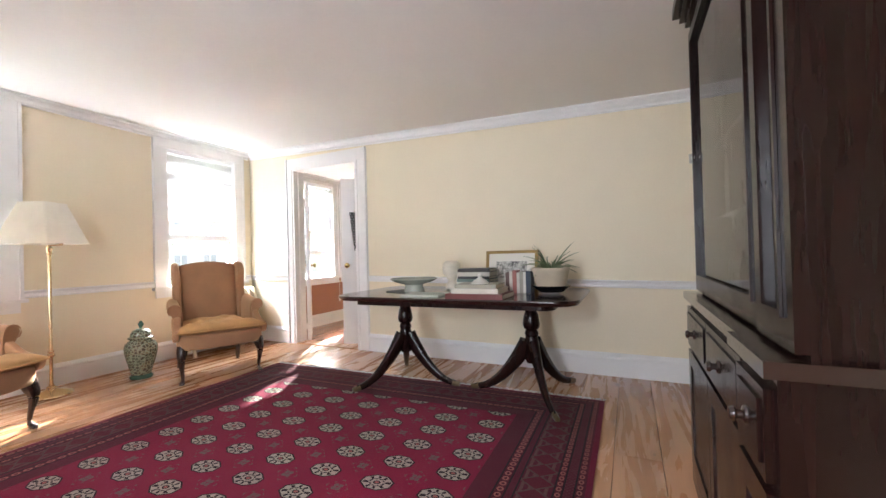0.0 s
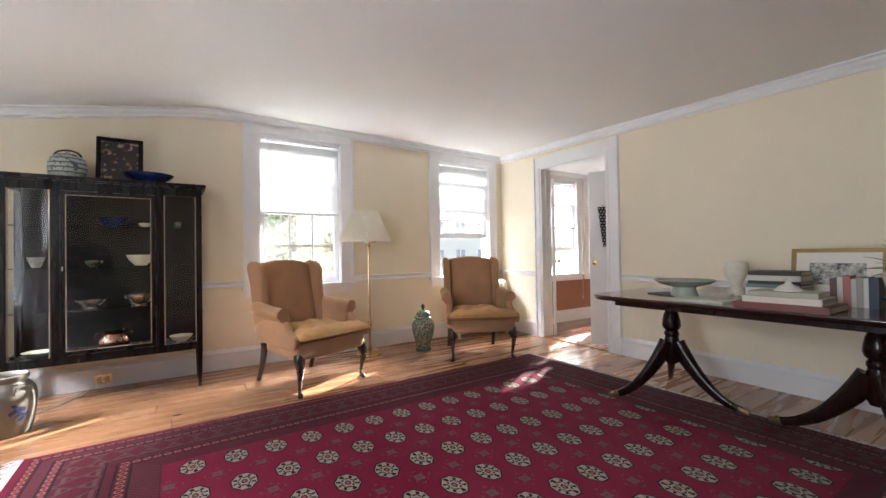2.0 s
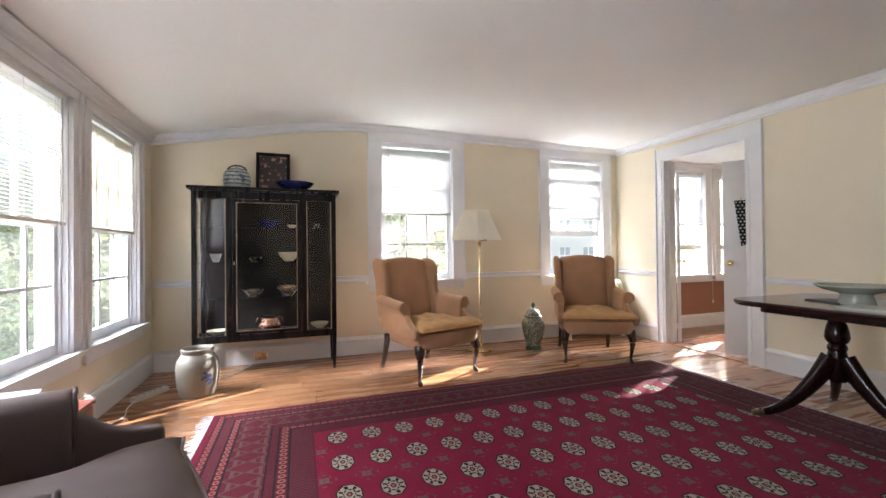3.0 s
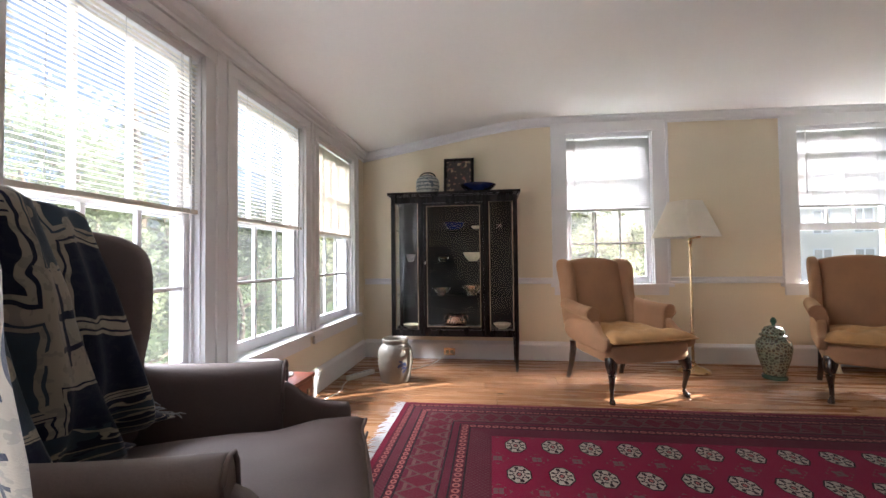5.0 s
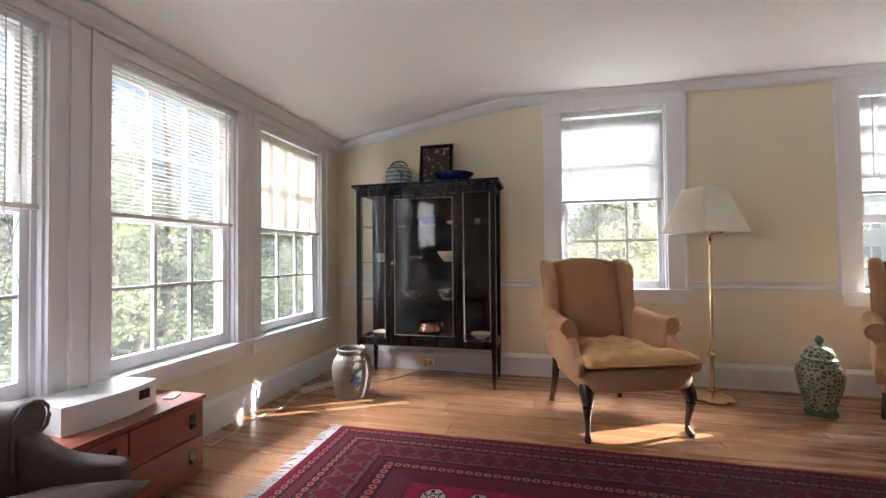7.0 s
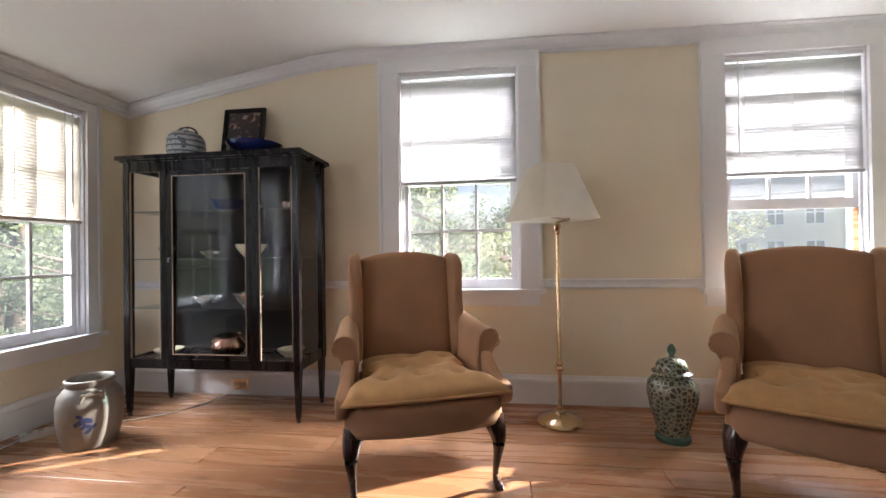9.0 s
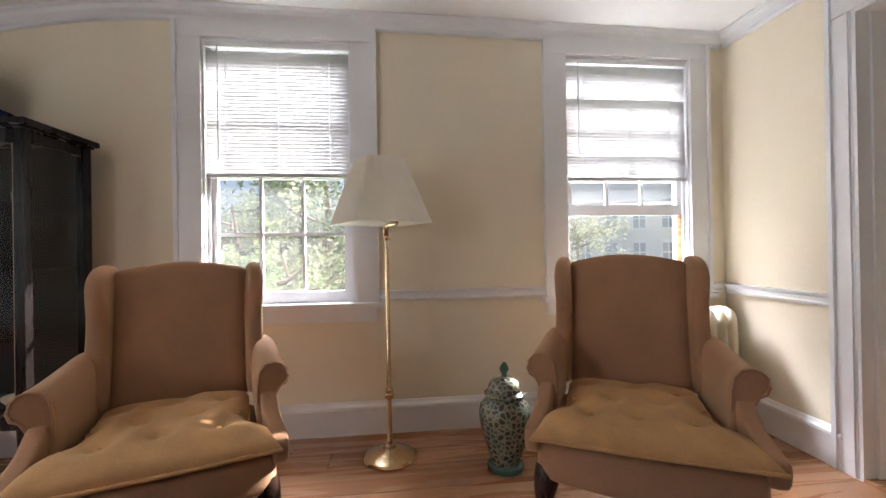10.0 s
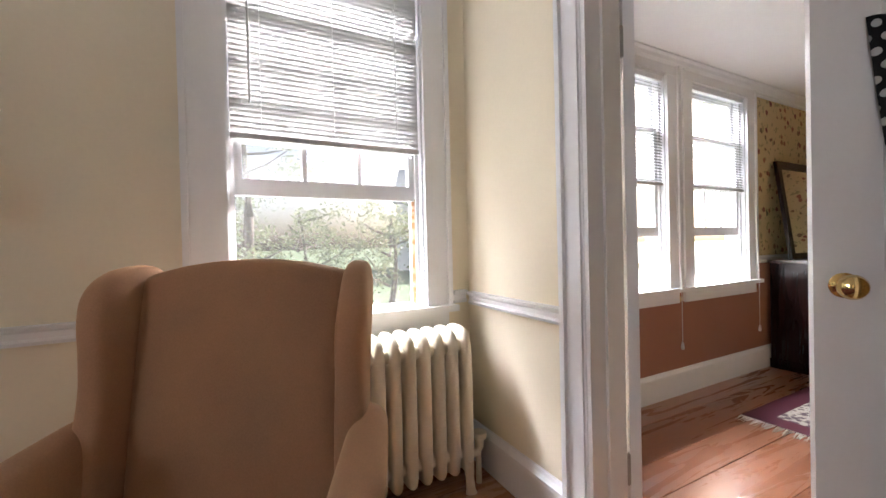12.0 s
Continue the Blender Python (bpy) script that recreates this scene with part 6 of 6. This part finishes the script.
rug2 = thing("area_rug", pose(-3.75, 7.95, LOW), "small patterned rug with maroon border and cream fringe", "rug")
m_, t_, b_ = blank("maroon_border_rug")
vv = coords(t_)
sp = t_.nodes.new("ShaderNodeSeparateXYZ")
t_.links.new(vv, sp.inputs[0])
ex, ey = (S(t_, sp.outputs[0]).abs() - 0.68) * -1.0, (S(t_, sp.outputs[1]).abs() - 1.0) * -1.0
dd_ = ex.min(ey)
c_ = mix(t_, S(t_, noise_tex(t_, vv, 28.0, 3.0)) > 0.52, (0.42, 0.38, 0.32), (0.10, 0.07, 0.08))
c_ = mix(t_, dd_ < 0.13, c_, (0.07, 0.008, 0.02))
t_.links.new(c_, b_.inputs["Base Color"])
b_.inputs["Roughness"].default_value = 0.95
board("woven_field", rug2, m_, (-0.68, 0.68, -1.0, 1.0, 0.001, 0.009), bevel=0.002)
rng = random.Random(21)
bm = bmesh.new()
for k in range(150):
    x = -0.68 + 1.36 * k / 149
    ln = rng.uniform(0.06, 0.1)
    tube(bm, [(x, -0.998, 0.006), (x + rng.uniform(-0.02, 0.02), -1.0 - ln, 0.003)], [0.0035, 0.0018], 4)
part("fringe", bm, plain("cream_fringe", (0.6, 0.58, 0.52), 0.9), rug2, "cream knotted fringe")
# polka-dot cloth hanging on the far door
m_, t_, b_ = blank("polka_dot_cloth")
vv = coords(t_)
sp = t_.nodes.new("ShaderNodeSeparateXYZ")
t_.links.new(vv, sp.inputs[0])
px_, pz_ = S(t_, sp.outputs[0]) / 0.034, S(t_, sp.outputs[2]) / 0.034
row = pz_.floor().mod(2.0) * 0.5
du, dv = (px_ + row).fract() - 0.5, pz_.fract() - 0.5
t_.links.new(mix(t_, (du * du + dv * dv) < 0.085, (0.008, 0.008, 0.01), (0.7, 0.7, 0.68)), b_.inputs["Base Color"])
b_.inputs["Roughness"].default_value = 0.8
scarf = thing("polka_dot_scarf", leaf2.matrix_world.copy(), "black and white polka-dot scarf hanging on the door", "scarf")
bm = bmesh.new()
sheet(bm, 10, 24, lambda u, v: (hd.length - 0.16 + (0.06 - 0.02 * v) * (2 * u - 1) - 0.035 * v, 0.052 + 0.008 * math.sin(u * 9 + v * 3), 1.635 - 0.45 * v - 0.03 * u * v))
bmesh.ops.solidify(bm, geom=bm.faces[:], thickness=0.003)
part("cloth", bm, m_, scarf, smooth=True, angle=180)
bm = bmesh.new()
tube(bm, [(hd.length - 0.16, 0.036, 1.645), (hd.length - 0.16, 0.055, 1.645), (hd.length - 0.16, 0.058, 1.655)], 0.005, 8)
part("hook", bm, BRASS, scarf)

# ---- outdoors ----
BARK = plain("bark", (0.10, 0.075, 0.055), 0.9, vary=0.3, scale=6, relief=0.6, dist=0.01)
LEAVES = [thin("tree_leaf", c, 0.5, 0.6) for c in ((0.16, 0.18, 0.095), (0.20, 0.21, 0.12), (0.12, 0.145, 0.08))]


def tree(x, y, height, spread, seed, label, n=2600, low=0.12):
    r = random.Random(seed)
    t = thing("tree", pose(x, y, -0.9), label, "tree", "garden trees")
    bm = bmesh.new()
    top = height * 0.75
    lean = r.uniform(-0.3, 0.3)
    tube(bm, [(lean * f * f, 0.2 * math.sin(3 * f), top * f) for f in (k / 6 for k in range(7))], [0.035 * height * (1 - 0.8 * k / 6) * 0.8 for k in range(7)], 9)
    ends = []
    for k in range(11):
        f, a = r.uniform(low + 0.1, 0.95), r.uniform(0, 6.28)
        z = top * f
        ln = spread * r.uniform(0.5, 1.0) * (1.1 - 0.5 * f)
        e = (lean * f * f + ln * math.cos(a), ln * math.sin(a), z + ln * r.uniform(0.1, 0.6))
        tube(bm, [(lean * f * f, 0, z), ((e[0]) * 0.5, e[1] * 0.5, z + (e[2] - z) * 0.35), e], [0.045, 0.03, 0.01], 6)
        ends.append(e)
    part("trunk", bm, BARK, t, "rough brown trunk with limbs", True)
    vs, fs = [], []
    clumps = []
    for _ in range(46):
        e = r.choice(ends)
        q = r.uniform(0.35, 1.1)
        clumps.append((e[0] * q + r.gauss(0, 0.3), e[1] * q + r.gauss(0, 0.3), max(height * low, e[2] * (0.75 + 0.35 * r.random()) + r.gauss(0, 0.3)), r.uniform(0.25, 0.6) * spread / 2.2))
    for k in range(n):
        cx, cy, cz, cr = clumps[k % len(clumps)]
        d = Vector((r.gauss(0, 1), r.gauss(0, 1), r.gauss(0, 0.8))).normalized() * cr * r.random() ** 0.4
        p = Vector((cx, cy, cz)) + d
        u = Vector((r.gauss(0, 1), r.gauss(0, 1), r.gauss(0, 0.6))).normalized()
        w = u.cross(Vector((r.gauss(0, 1), r.gauss(0, 1), r.gauss(0, 1)))).normalized()
        s = r.uniform(0.03, 0.075) * (spread / 2.2) ** 0.5
        i = len(vs)
        vs += [p - u * s, p - w * s * 0.45, p + u * s, p + w * s * 0.45]
        fs.append((i, i + 1, i + 2, i + 3))
    me = bpy.data.meshes.new("crown")
    me.from_pydata([tuple(v) for v in vs], [], fs)
    me.materials.append(LEAVES[seed % 3])
    o = new("crown", me)
    o.parent = t
    return t


rngt = random.Random(2)
for k, (x, y, h, s) in enumerate(((-3.2, -6.5, 6.5, 2.6), (-6.5, -5.5, 5.5, 2.4), (-9.5, -7.5, 8.0, 3.0), (-0.5, -8.0, 7.0, 3.0), (-13.0, -4.5, 7.5, 3.0), (-5.0, -10.5, 9.5, 3.6), (-9.0, -2.6, 4.0, 1.9), (-12.5, 1.2, 6.0, 2.4), (-15.0, 4.5, 7.5, 2.8), (-10.5, 3.3, 3.4, 1.5), (-18.0, -1.0, 8.5, 3.4), (-2.0, -13.0, 10.0, 4.0))):
    tree(x, y, h, s, 40 + k, "leafy green garden tree seen through the windows", 6000, 0.06 if s < 2.5 else 0.12)
for k, (x, y) in enumerate(((-2.2, -4.2), (-3.9, -4.4), (-5.6, -3.8), (-0.6, -4.6), (-7.4, -3.4), (-8.0, 1.5), (-8.4, 2.8))):
    tree(x, y, 2.6, 1.3, 70 + k, "dense green shrub seen through the windows", 4000, 0.05)

for k in range(13):
    tree(-17.5 + 1.9 * k + rngt.uniform(-0.4, 0.4), -8.6 + rngt.uniform(-0.7, 0.7), rngt.uniform(4.2, 6.0), 2.2, 100 + k, "tall leafy hedge tree behind the garden", 4000, 0.03)
for k in range(7):
    tree(-15.5 + rngt.uniform(-0.7, 0.7), -7.0 + 2.6 * k, rngt.uniform(3.2, 4.6), 2.1, 130 + k, "leafy hedge tree beside the lawn", 4000, 0.03)

PORCH = plain("white_porch_roof", (0.72, 0.72, 0.74), 0.6, vary=0.05)
tagged(board("porch_roof", None, PORCH, (-2.9, 0.6, -2.7, -0.30, 0.20, 0.30), bevel=0.02), "flat white porch roof outside the bay windows", "roof", kind="structure")

CLAP = plain("white_clapboard_paint", (0.78, 0.73, 0.66), 0.6, vary=0.04)
SLATE = plain("grey_roof_shingle", (0.34, 0.32, 0.30), 0.8, vary=0.2, scale=2)
DARKPANE = plain("dark_window_pane", (0.30, 0.30, 0.30), 0.4, coat=0.3)


def house(x, y, rz, w, d, h, label):
    o = thing("house", pose(x, y, -0.9, 0, 0, rz), label, "house", "neighbour houses")
    bm = bmesh.new()
    n = int(h / 0.16)
    loft(bm, [[(x * (w / 2 + o), y * (d / 2 + o), z) for x, y in ((-1, -1), (1, -1), (1, 1), (-1, 1))] for k in range(n) for o, z in ((0.018, k * 0.16), (0.0, k * 0.16 + 0.155))])
    part("wall", bm, CLAP, o)
    bm = bmesh.new()
    loft(bm, [[(xx, yy, zz) for yy, zz in ((-d / 2 - 0.3, h), (d / 2 + 0.3, h), (0, h + d * 0.42))] for xx in (-w / 2 - 0.3, w / 2 + 0.3)])
    part("roof", bm, SLATE, o)
    for side in (-1, 1):
        for fx in range(int(w / 1.9)):
            for z in (0.9, 3.4):
                if z + 1.5 > h:
                    continue
                xx = -w / 2 + 1.0 + fx * 1.9
                yy = side * (d / 2 + 0.02)
                win = board("window", o, SASH, (xx - 0.08, xx + 0.88, min(yy, yy - side * 0.04), max(yy, yy - side * 0.04), z - 0.08, z + 1.48), bevel=0)
                for a, b in ((0.0, 0.66), (0.74, 1.40)):
                    for q in (0.0, 0.44):
                        yq = yy + side * 0.004
                        board("pane", win, DARKPANE, (xx + q, xx + q + 0.36, min(yy, yq), max(yy, yq), z + a, z + b), bevel=0)
    return o


house(-34.0, 23.0, 60, 11, 8, 5.4, "white clapboard neighbour house with grey roof")
house(-42.0, 40.0, 70, 9, 7, 5.4, "white clapboard neighbour house beyond the garden")

# ---- floor planks ----
rng = random.Random(5)


def planks(parent, x0, x1, y0, y1, z, material, widths):
    x = x0
    while x < x1 - 0.02:
        w = min(rng.choice(widths), x1 - x)
        if x1 - x - w < 0.05:
            w = x1 - x
        y = y0
        first = rng.uniform(1.0, 3.2)
        while y < y1 - 0.01:
            ln = min(first, y1 - y)
            if y1 - y - ln < 0.5:
                ln = y1 - y
            bm = bmesh.new()
            g, dz = 0.0013, rng.uniform(-0.001, 0.001)
            vs = box(bm, -w / 2 + g, w / 2 - g, -ln / 2 + g, ln / 2 - g, -0.018, dz)
            bmesh.ops.bevel(bm, geom=[e for e in bm.edges if all(v.co.z > -0.01 for v in e.verts)], offset=0.0012, segments=1, affect="EDGES")
            p = part("plank", bm, material, parent)
            p.matrix_basis = Matrix.Translation((x + w / 2, y + ln / 2, z))
            y += ln
            first = rng.uniform(2.0, 3.8)
        x += w


planks(floor, -4.8, 0.5, -0.12, 5.24, 0.0, PINE, (0.16, 0.19, 0.22, 0.25))
far_floor = [o for o in scene.objects if o.name.startswith("floor") and o.data and o is not floor and "far room" in str(o.get("label", ""))][0]
planks(far_floor, -4.85, -2.84, 5.31, 10.0, LOW, FAR_PINE, (0.2, 0.24, 0.28))
